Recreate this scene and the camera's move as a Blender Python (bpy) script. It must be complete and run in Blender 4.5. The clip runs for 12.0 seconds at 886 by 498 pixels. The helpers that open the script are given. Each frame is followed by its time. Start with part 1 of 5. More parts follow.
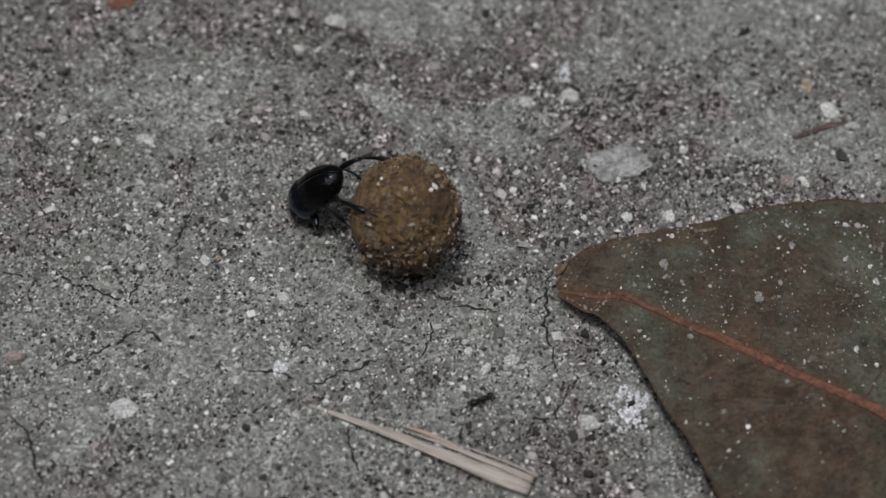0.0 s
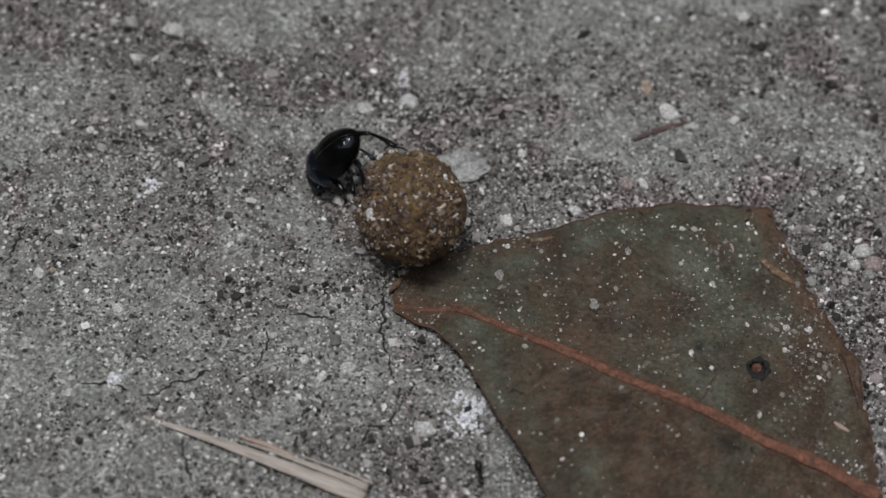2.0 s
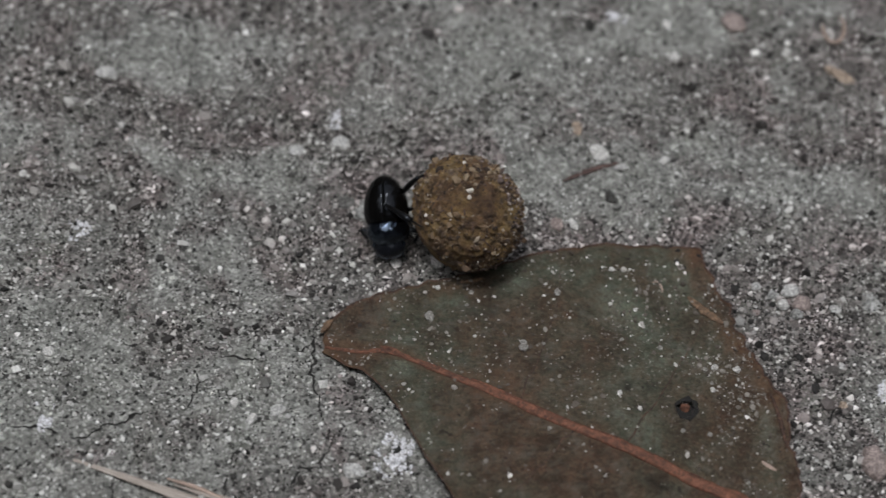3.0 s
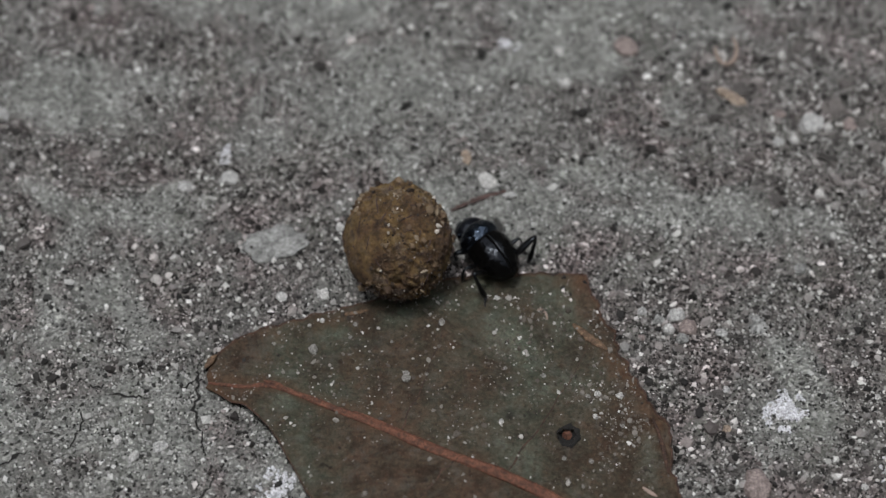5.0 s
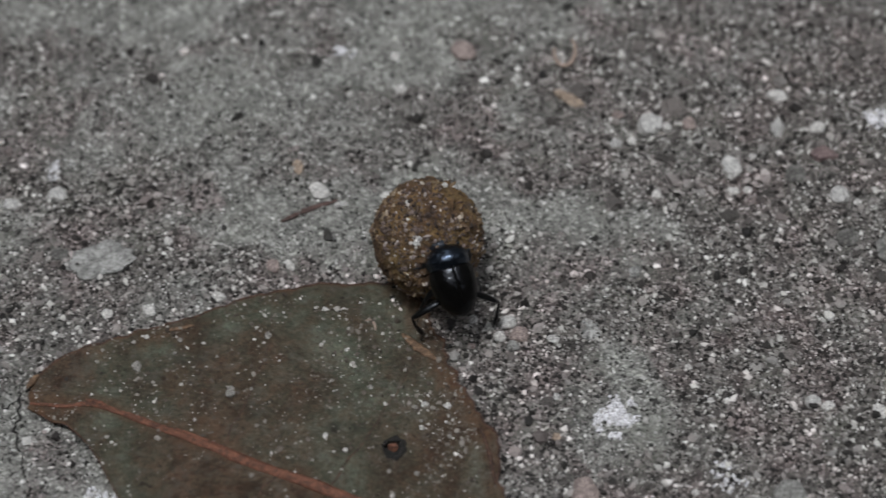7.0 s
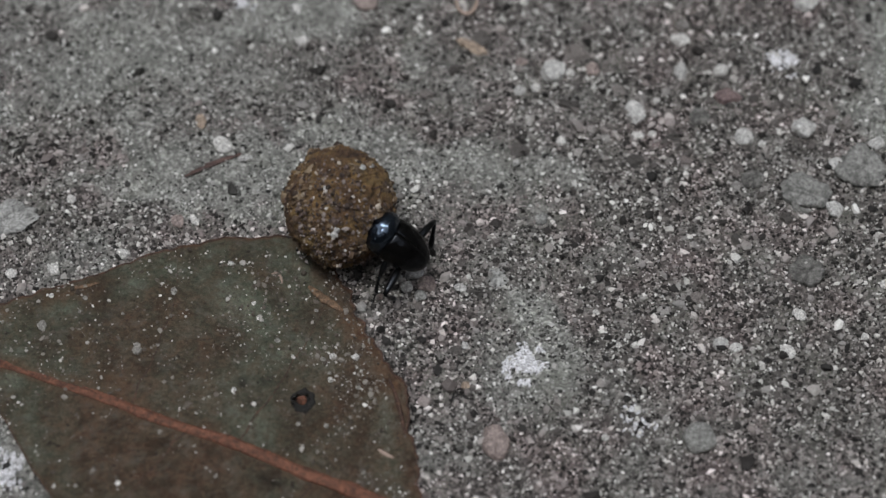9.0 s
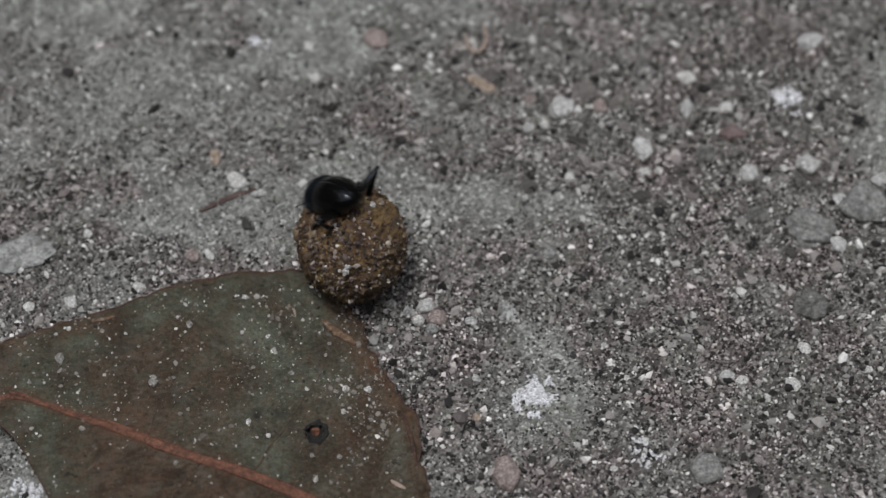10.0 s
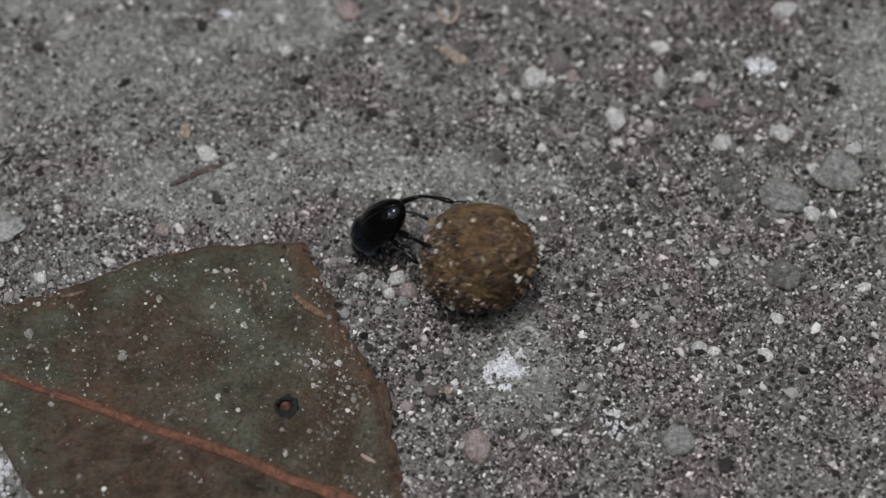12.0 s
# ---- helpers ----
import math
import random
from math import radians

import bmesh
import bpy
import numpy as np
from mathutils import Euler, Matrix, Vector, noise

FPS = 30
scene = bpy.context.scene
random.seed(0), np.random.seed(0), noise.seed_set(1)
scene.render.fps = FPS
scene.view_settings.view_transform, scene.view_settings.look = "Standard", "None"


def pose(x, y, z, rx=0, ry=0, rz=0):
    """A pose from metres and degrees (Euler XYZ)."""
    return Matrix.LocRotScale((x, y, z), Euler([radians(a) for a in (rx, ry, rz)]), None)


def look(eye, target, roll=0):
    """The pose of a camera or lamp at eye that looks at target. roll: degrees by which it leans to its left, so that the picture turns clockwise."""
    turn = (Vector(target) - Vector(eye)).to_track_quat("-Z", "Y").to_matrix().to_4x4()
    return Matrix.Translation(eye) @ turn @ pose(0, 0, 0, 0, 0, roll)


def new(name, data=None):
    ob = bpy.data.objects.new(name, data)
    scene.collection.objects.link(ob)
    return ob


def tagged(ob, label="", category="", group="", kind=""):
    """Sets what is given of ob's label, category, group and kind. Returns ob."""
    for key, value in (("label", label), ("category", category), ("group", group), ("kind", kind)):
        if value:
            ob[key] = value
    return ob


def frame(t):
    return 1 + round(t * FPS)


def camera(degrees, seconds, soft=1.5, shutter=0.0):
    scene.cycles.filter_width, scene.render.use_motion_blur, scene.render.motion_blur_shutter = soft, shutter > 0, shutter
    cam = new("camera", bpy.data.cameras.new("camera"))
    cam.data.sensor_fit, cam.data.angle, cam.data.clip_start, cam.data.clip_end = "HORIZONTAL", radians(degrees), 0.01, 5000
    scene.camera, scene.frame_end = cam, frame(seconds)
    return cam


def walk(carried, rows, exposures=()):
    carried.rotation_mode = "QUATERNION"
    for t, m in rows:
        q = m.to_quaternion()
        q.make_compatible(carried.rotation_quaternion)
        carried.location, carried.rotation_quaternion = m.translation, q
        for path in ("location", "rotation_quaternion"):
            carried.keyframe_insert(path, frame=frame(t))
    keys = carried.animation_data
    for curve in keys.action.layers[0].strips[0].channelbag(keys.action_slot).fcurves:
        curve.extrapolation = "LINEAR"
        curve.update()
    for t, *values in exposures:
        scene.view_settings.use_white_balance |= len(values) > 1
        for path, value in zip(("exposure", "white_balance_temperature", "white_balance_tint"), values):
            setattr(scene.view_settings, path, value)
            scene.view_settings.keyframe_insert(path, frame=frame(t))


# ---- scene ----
# A small dung beetle rolls its ball over gritty concrete and past a fallen leaf. Lengths in MM are millimetres.
MM = 0.001

# ---- camera ----
cam = camera(20, 12.0, soft=1.45, shutter=0.25)
cam.data.dof.use_dof = True
cam.data.dof.focus_distance = 0.363
cam.data.dof.aperture_fstop = 12.5

# seconds, eye in metres, yaw, pitch, roll
PATH = [
    (0.0, -0.053096, -0.223124, 0.306244, 0.132, -56.302, 2.801),
    (0.1, -0.052383, -0.223223, 0.305794, 0.171, -56.130, 2.726),
    (0.2, -0.051670, -0.223323, 0.305345, 0.292, -56.133, 2.617),
    (0.3, -0.050957, -0.223422, 0.304895, 0.109, -56.031, 2.806),
    (0.4, -0.050244, -0.223521, 0.304446, 0.007, -55.812, 2.800),
    (0.5, -0.049531, -0.223620, 0.303996, -0.232, -55.526, 2.987),
    (0.6, -0.048698, -0.223009, 0.304059, -0.681, -55.588, 3.260),
    (0.7, -0.047866, -0.222398, 0.304121, -1.111, -55.814, 3.512),
    (0.8, -0.047034, -0.221787, 0.304184, -1.406, -55.885, 3.634),
    (0.9, -0.046201, -0.221177, 0.304246, -1.576, -56.096, 3.777),
    (1.0, -0.045369, -0.220566, 0.304309, -1.613, -55.993, 3.622),
    (1.1, -0.044197, -0.221120, 0.304571, -1.409, -55.748, 3.418),
    (1.2, -0.043025, -0.221674, 0.304832, -1.512, -55.708, 3.435),
    (1.3, -0.041853, -0.222228, 0.305093, -1.839, -55.766, 3.728),
    (1.4, -0.040681, -0.222783, 0.305355, -2.108, -55.508, 3.776),
    (1.5, -0.039509, -0.223337, 0.305616, -2.257, -55.360, 3.899),
    (1.6, -0.039370, -0.222997, 0.305601, -2.641, -55.469, 4.094),
    (1.7, -0.039230, -0.222657, 0.305586, -2.571, -55.737, 4.123),
    (1.8, -0.039091, -0.222317, 0.305571, -2.321, -55.910, 3.861),
    (1.9, -0.038951, -0.221977, 0.305556, -2.282, -56.120, 3.911),
    (2.0, -0.038812, -0.221637, 0.305541, -2.523, -56.100, 4.031),
    (2.1, -0.038290, -0.221049, 0.305698, -2.723, -56.145, 4.240),
    (2.2, -0.037767, -0.220461, 0.305855, -3.011, -56.144, 4.345),
    (2.3, -0.037245, -0.219874, 0.306012, -3.123, -56.059, 4.392),
    (2.4, -0.036722, -0.219286, 0.306169, -2.953, -56.043, 4.155),
    (2.5, -0.036200, -0.218699, 0.306326, -3.003, -55.904, 4.202),
    (2.6, -0.035373, -0.219170, 0.306729, -3.134, -55.865, 4.422),
    (2.7, -0.034546, -0.219640, 0.307132, -2.938, -55.936, 4.125),
    (2.8, -0.033719, -0.220111, 0.307534, -2.897, -55.848, 4.246),
    (2.9, -0.032891, -0.220581, 0.307937, -2.982, -55.601, 4.225),
    (3.0, -0.032064, -0.221052, 0.308339, -3.360, -55.402, 4.451),
    (3.1, -0.030927, -0.221303, 0.309194, -3.765, -55.442, 4.848),
    (3.2, -0.029789, -0.221555, 0.310048, -4.276, -55.570, 5.145),
    (3.3, -0.028652, -0.221806, 0.310903, -4.573, -55.722, 5.440),
    (3.4, -0.027514, -0.222058, 0.311757, -4.894, -55.699, 5.760),
    (3.5, -0.026377, -0.222309, 0.312612, -5.420, -55.609, 5.997),
    (3.6, -0.026044, -0.222987, 0.312924, -6.108, -55.471, 6.555),
    (3.7, -0.025711, -0.223664, 0.313236, -6.486, -55.500, 6.598),
    (5.3, -0.001658, -0.217741, 0.310388, 0.030, -55.093, 0.131),
    (5.5, -0.000000, -0.217045, 0.309973, 0.000, -55.000, 0.000),
    (5.6, 0.001308, -0.217401, 0.310150, -0.007, -54.882, -0.112),
    (5.7, 0.002617, -0.217758, 0.310328, -0.048, -54.893, -0.120),
    (5.8, 0.003926, -0.218115, 0.310505, -0.257, -55.013, -0.049),
    (5.9, 0.005235, -0.218471, 0.310682, -0.128, -55.068, -0.256),
    (6.0, 0.006544, -0.218828, 0.310859, -0.024, -55.012, -0.384),
    (6.1, 0.007207, -0.219112, 0.310899, -0.309, -55.010, -0.182),
    (6.2, 0.007871, -0.219397, 0.310939, -0.456, -55.101, -0.218),
    (6.4, 0.009199, -0.219966, 0.311019, -1.062, -55.173, 0.199),
    (6.5, 0.009863, -0.220250, 0.311059, -1.202, -55.123, 0.112),
    (6.6, 0.012320, -0.219359, 0.310122, -0.627, -55.095, -0.419),
    (6.7, 0.014778, -0.218468, 0.309185, -0.010, -55.153, -0.996),
    (6.8, 0.017236, -0.217577, 0.308248, 0.279, -55.033, -1.234),
    (6.9, 0.019693, -0.216687, 0.307310, 0.205, -54.952, -1.235),
    (7.0, 0.022151, -0.215796, 0.306373, -0.177, -54.988, -1.035),
    (7.1, 0.024183, -0.214532, 0.305761, -0.659, -55.116, -0.872),
    (7.2, 0.026215, -0.213268, 0.305149, -1.087, -55.150, -0.770),
    (8.8, 0.027181, -0.217875, 0.304350, -1.964, -55.388, -0.884),
    (9.0, 0.025201, -0.215891, 0.304986, -3.114, -56.019, 0.014),
    (9.1, 0.025557, -0.215734, 0.305838, -2.978, -56.049, -0.176),
    (9.2, 0.025912, -0.215578, 0.306690, -2.697, -56.142, -0.333),
    (9.3, 0.026267, -0.215422, 0.307543, -2.265, -56.252, -0.729),
    (9.4, 0.026622, -0.215265, 0.308395, -1.759, -56.242, -1.091),
    (9.5, 0.026977, -0.215109, 0.309248, -1.775, -56.046, -1.107),
    (9.6, 0.026117, -0.215897, 0.309458, -2.477, -55.854, -0.467),
    (9.7, 0.025258, -0.216685, 0.309667, -3.063, -55.830, -0.009),
    (9.8, 0.024398, -0.217473, 0.309876, -3.419, -55.332, 0.157),
    (9.9, 0.023538, -0.218261, 0.310086, -3.410, -55.203, 0.233),
    (10.0, 0.022678, -0.219049, 0.310295, -3.316, -55.279, 0.228),
    (10.1, 0.021858, -0.218858, 0.309841, -3.301, -55.338, 0.267),
    (10.2, 0.021038, -0.218667, 0.309388, -3.195, -55.477, 0.274),
    (10.3, 0.020217, -0.218476, 0.308934, -2.684, -55.712, -0.078),
    (10.4, 0.019397, -0.218286, 0.308480, -2.156, -55.638, -0.490),
    (10.5, 0.018577, -0.218095, 0.308027, -1.541, -55.664, -0.886),
    (10.6, 0.020097, -0.217463, 0.307806, -0.804, -55.792, -1.474),
    (10.7, 0.021618, -0.216830, 0.307585, -0.541, -55.837, -1.851),
    (10.9, 0.024659, -0.215565, 0.307143, -1.181, -56.183, -1.332),
    (11.0, 0.026179, -0.214933, 0.306922, -1.220, -56.239, -1.478),
    (11.1, 0.026932, -0.215281, 0.307101, -1.094, -56.283, -1.705),
    (11.2, 0.027684, -0.215629, 0.307280, -0.055, -56.551, -2.412),
    (11.3, 0.028437, -0.215977, 0.307459, 0.775, -56.619, -3.245),
    (11.4, 0.029189, -0.216325, 0.307638, 0.971, -56.551, -3.207),
    (11.5, 0.029942, -0.216673, 0.307817, 0.137, -56.380, -2.519),
    (11.6, 0.029657, -0.216996, 0.308038, -1.001, -56.047, -1.631),
    (11.7, 0.029371, -0.217318, 0.308260, -1.892, -55.850, -1.043),
    (11.8, 0.029085, -0.217641, 0.308482, -2.559, -55.627, -0.540),
    (11.9, 0.028799, -0.217964, 0.308703, -2.779, -55.884, -0.514),
    (12.0, 0.028513, -0.218287, 0.308925, -2.906, -55.923, -0.511),
]


def aim(x, y, z, yaw, pitch, roll):
    return pose(x, y, z, 90 + pitch, 0, yaw) @ pose(0, 0, 0, 0, 0, roll)


walk(cam, [(row[0], aim(*row[1:])) for row in PATH], exposures=[(0, 1.51, 6590, 11), (3, 1.5, 6590, 10.9), (6, 1.47, 6590, 10.6), (12, 1.49, 6580, 10.6)])

# ---- light: an overcast sky, brightest overhead ----
world = bpy.data.worlds.new("overcast")
scene.world = world
world.use_nodes = True
wn = world.node_tree.nodes
sky = wn.new("ShaderNodeTexSky")
sky.sky_type = "NISHITA"
sky.sun_disc = False
sky.sun_elevation = radians(75)
sky.sun_rotation = radians(-140)
cloud = wn.new("ShaderNodeHueSaturation")
cloud.inputs["Saturation"].default_value = 0.3
world.node_tree.links.new(sky.outputs[0], cloud.inputs["Color"])
world.node_tree.links.new(cloud.outputs[0], wn["Background"].inputs[0])
wn["Background"].inputs[1].default_value = 0.11

sun_data = bpy.data.lights.new("sun", "SUN")
sun_data.energy = 0.55
sun_data.angle = radians(10)
sun_data.color = (0.97, 0.99, 1.0)
sun = new("sun", sun_data)
sun.matrix_world = look((-0.3, -0.1, 2.0), (0, 0, 0))


# ---- materials ----
def material(name, rough=0.8, metal=0.0):
    m = bpy.data.materials.new(name)
    m.use_nodes = True
    b = m.node_tree.nodes["Principled BSDF"]
    b.inputs["Roughness"].default_value = rough
    b.inputs["Metallic"].default_value = metal
    return m, m.node_tree.nodes, m.node_tree.links, b


def coords(nodes, links, per_mm=1.0):
    tc, mp = nodes.new("ShaderNodeTexCoord"), nodes.new("ShaderNodeMapping")
    mp.inputs["Scale"].default_value = (1000 * per_mm,) * 3
    links.new(tc.outputs["Object"], mp.inputs["Vector"])
    return mp.outputs["Vector"]


def noise_node(nodes, links, vec, scale, detail=4.0, rough=0.6):
    n = nodes.new("ShaderNodeTexNoise")
    n.inputs["Scale"].default_value, n.inputs["Detail"].default_value, n.inputs["Roughness"].default_value = scale, detail, rough
    links.new(vec, n.inputs["Vector"])
    return n.outputs["Fac"]


def ramp(nodes, links, fac, stops, constant=False):
    r = nodes.new("ShaderNodeValToRGB")
    el = r.color_ramp.elements
    while len(el) < len(stops):
        el.new(0.5)
    for e, (p, c) in zip(el, stops):
        e.position, e.color = p, (*c, 1) if len(c) == 3 else c
    if constant:
        r.color_ramp.interpolation = "CONSTANT"
    links.new(fac, r.inputs["Fac"])
    return r.outputs["Color"]


def mix(nodes, links, fac, a, b, mode="MIX"):
    n = nodes.new("ShaderNodeMix")
    n.data_type, n.blend_type = "RGBA", mode
    for sock, v in ((n.inputs[0], fac), (n.inputs[6], a), (n.inputs[7], b)):
        if isinstance(v, (int, float)):
            sock.default_value = v
        elif isinstance(v, tuple):
            sock.default_value = (*v, 1)
        else:
            links.new(v, sock)
    return n.outputs[2]


def bump(nodes, links, bsdf, height, strength, mm):
    b = nodes.new("ShaderNodeBump")
    b.inputs["Strength"].default_value, b.inputs["Distance"].default_value = strength, mm * MM
    links.new(height, b.inputs["Height"])
    links.new(b.outputs["Normal"], bsdf.inputs["Normal"])


def grey(v):
    return (v, v, v)


def attr(nodes, name):
    a = nodes.new("ShaderNodeAttribute")
    a.attribute_name = name
    return a.outputs["Fac"]


def cells(nodes, links, vec, scale, stops):
    """Sand grains bound in the cement: a random tone for each cell."""
    v = nodes.new("ShaderNodeTexVoronoi")
    v.inputs["Scale"].default_value = scale
    links.new(vec, v.inputs["Vector"])
    s = nodes.new("ShaderNodeSeparateColor")
    links.new(v.outputs["Color"], s.inputs[0])
    return ramp(nodes, links, s.outputs[0], stops), v.outputs["Distance"]


def mat_ground():
    m, n, l, b = material("gritty_concrete", 0.92)
    v = coords(n, l)
    cement = ramp(n, l, noise_node(n, l, v, 0.16, 6), [(0.3, (0.228, 0.231, 0.212)), (0.5, (0.324, 0.328, 0.302)), (0.72, (0.445, 0.448, 0.418))])
    earth = ramp(n, l, noise_node(n, l, v, 0.35, 6), [(0.3, (0.082, 0.076, 0.07)), (0.55, (0.178, 0.166, 0.154)), (0.75, (0.29, 0.275, 0.256))])
    reddish = ramp(n, l, noise_node(n, l, v, 0.075, 4), [(0.48, grey(0.0)), (0.64, grey(0.6))])
    earth = mix(n, l, reddish, earth, (0.165, 0.122, 0.12))
    base = mix(n, l, attr(n, "earthy"), cement, earth)
    tones = [(0.0, grey(0.15)), (0.22, grey(0.42)), (0.45, grey(0.8)), (0.75, grey(1.05)), (0.92, grey(1.5)), (1.0, grey(2.6))]
    small, d1 = cells(n, l, v, 2.4, tones)
    large, d2 = cells(n, l, v, 1.25, tones)
    base = mix(n, l, 0.6, base, small, "MULTIPLY")
    base = mix(n, l, 0.35, base, large, "MULTIPLY")
    fine = noise_node(n, l, v, 2.0, 6, 0.75)
    base = mix(n, l, 0.8, base, ramp(n, l, fine, [(0.3, grey(0.3)), (0.45, grey(0.8)), (0.6, grey(1.1)), (0.75, grey(1.7))]), "MULTIPLY")
    moss = ramp(n, l, noise_node(n, l, v, 0.11, 3), [(0.52, grey(0)), (0.75, grey(0.45))])
    base = mix(n, l, moss, base, (0.2, 0.21, 0.172))
    l.new(base, b.inputs["Base Color"])
    bump(n, l, b, fine, 1.0, 0.5)
    return m


def mat_grit(name, stops, rough=0.8, tint=0.35, blush=0.0):
    m, n, l, b = material(name, rough)
    g = n.new("ShaderNodeNewGeometry")
    c = ramp(n, l, g.outputs["Random Per Island"], stops)
    spots = noise_node(n, l, coords(n, l), 3.5, 3)
    c = mix(n, l, tint, c, ramp(n, l, spots, [(0.3, grey(0.45)), (0.6, grey(1.15))]), "MULTIPLY")
    zone = noise_node(n, l, coords(n, l), 0.075, 4)
    c = mix(n, l, blush, c, ramp(n, l, zone, [(0.46, (0.99, 0.99, 0.99)), (0.64, (1.16, 0.96, 1.0))]), "MULTIPLY")
    l.new(c, b.inputs["Base Color"])
    return m


def mat_stone(name, dark, light, scale=1.2, rough=0.85, relief=0.12):
    m, n, l, b = material(name, rough)
    v = coords(n, l)
    big, fine = noise_node(n, l, v, scale, 5), noise_node(n, l, v, scale * 6, 4)
    c = ramp(n, l, big, [(0.32, dark), (0.68, light)])
    mid = noise_node(n, l, v, scale * 2.2 + 0.3, 3)
    c = mix(n, l, 0.8, c, ramp(n, l, mid, [(0.34, grey(0.45)), (0.5, grey(1.0)), (0.66, grey(1.35))]), "MULTIPLY")
    c = mix(n, l, 0.7, c, ramp(n, l, fine, [(0.3, grey(0.4)), (0.5, grey(0.95)), (0.7, grey(1.35))]), "MULTIPLY")
    l.new(c, b.inputs["Base Color"])
    bump(n, l, b, fine, 0.7, relief)
    return m


def mat_leaf():
    m, n, l, b = material("old_leaf", 0.62)
    b.inputs["Specular IOR Level"].default_value = 0.12
    v = coords(n, l)
    green = ramp(n, l, noise_node(n, l, v, 0.12, 5), [(0.3, (0.047, 0.038, 0.027)), (0.44, (0.069, 0.062, 0.044)), (0.53, (0.085, 0.088, 0.064)), (0.7, (0.142, 0.151, 0.114))])
    brown = ramp(n, l, noise_node(n, l, v, 0.3, 5), [(0.3, (0.043, 0.03, 0.021)), (0.7, (0.117, 0.084, 0.058))])
    c = mix(n, l, attr(n, "browned"), green, brown)
    c = mix(n, l, 0.95, c, ramp(n, l, noise_node(n, l, v, 1.7, 8, 0.8), [(0.3, grey(0.22)), (0.44, grey(0.91)), (0.55, grey(1.24)), (0.7, grey(2.2))]), "MULTIPLY")
    c = mix(n, l, 0.6, c, ramp(n, l, noise_node(n, l, v, 0.55, 6, 0.7), [(0.36, (1.2, 0.93, 0.88)), (0.5, (1.0, 1.0, 1.0)), (0.64, (0.86, 1.02, 1.03))]), "MULTIPLY")
    vo = n.new("ShaderNodeTexVoronoi")
    vo.feature = "DISTANCE_TO_EDGE"
    vo.inputs["Scale"].default_value = 0.42
    warp = n.new("ShaderNodeVectorMath")
    warp.operation = "ADD"
    wob = n.new("ShaderNodeTexNoise")
    wob.inputs["Scale"].default_value = 0.5
    l.new(v, wob.inputs["Vector"])
    l.new(v, warp.inputs[0])
    l.new(wob.outputs["Color"], warp.inputs[1])
    l.new(warp.outputs[0], vo.inputs["Vector"])
    net = ramp(n, l, vo.outputs["Distance"], [(0.0, grey(0.26)), (0.07, grey(0.0))])
    c = mix(n, l, net, c, (0.03, 0.022, 0.016))
    dust = ramp(n, l, noise_node(n, l, v, 0.42, 6, 0.78), [(0.5, grey(0.0)), (0.74, grey(0.45))])
    c = mix(n, l, dust, c, (0.17, 0.172, 0.152))
    spots = ramp(n, l, noise_node(n, l, v, 0.45, 2), [(0.68, grey(0.0)), (0.74, grey(0.75))])
    c = mix(n, l, spots, c, (0.02, 0.016, 0.014))
    rim = ramp(n, l, attr(n, "rim"), [(0.0, grey(0.0)), (0.55, grey(0.35)), (1.0, grey(1.0))])
    rusty = ramp(n, l, noise_node(n, l, v, 0.9, 5, 0.7), [(0.3, (0.05, 0.025, 0.016)), (0.5, (0.125, 0.07, 0.042)), (0.7, (0.21, 0.13, 0.078))])
    c = mix(n, l, rim, c, rusty)
    c = mix(n, l, attr(n, "stain"), c, (0.014, 0.012, 0.01))
    l.new(c, b.inputs["Base Color"])
    bump(n, l, b, noise_node(n, l, v, 0.8, 8, 0.75), 1.0, 0.8)
    return m


def mat_dung():
    m, n, l, b = material("dung", 0.82)
    v = coords(n, l)
    big = noise_node(n, l, v, 0.24, 5)
    mid = noise_node(n, l, v, 0.7, 4)
    fine = noise_node(n, l, v, 1.7, 7, 0.75)
    c = ramp(n, l, big, [(0.32, (0.072, 0.04, 0.025)), (0.43, (0.14, 0.08, 0.039)), (0.54, (0.208, 0.128, 0.05)), (0.68, (0.27, 0.184, 0.074))])
    c = mix(n, l, 0.85, c, ramp(n, l, mid, [(0.34, grey(0.35)), (0.46, grey(0.9)), (0.58, grey(1.1)), (0.7, grey(1.5))]), "MULTIPLY")
    c = mix(n, l, 0.8, c, ramp(n, l, fine, [(0.3, grey(0.2)), (0.46, grey(0.85)), (0.6, grey(1.15)), (0.74, grey(2.0))]), "MULTIPLY")
    mauve = ramp(n, l, noise_node(n, l, v, 0.26, 3), [(0.55, grey(0.0)), (0.68, grey(0.75))])
    c = mix(n, l, mauve, c, ramp(n, l, fine, [(0.35, (0.055, 0.034, 0.028)), (0.65, (0.185, 0.138, 0.118))]))
    l.new(c, b.inputs["Base Color"])
    bump(n, l, b, fine, 1.0, 0.9)
    return m


def mat_shell(name, colour, rough, coat=0.6, relief=0.3, sheen=(0.8, 0.88, 1.0)):
    m, n, l, b = material(name, rough)
    v = coords(n, l)
    fine = noise_node(n, l, v, 0.75, 3, 0.5)
    c = ramp(n, l, fine, [(0.3, tuple(0.6 * x for x in colour)), (0.7, tuple(1.3 * x for x in colour))])
    l.new(c, b.inputs["Base Color"])
    b.inputs["Specular IOR Level"].default_value = coat
    # the sky's blue reflection is put into the highlight tint
    b.inputs["Specular Tint"].default_value = (*sheen, 1)
    bump(n, l, b, fine, relief, 0.4)
    return m


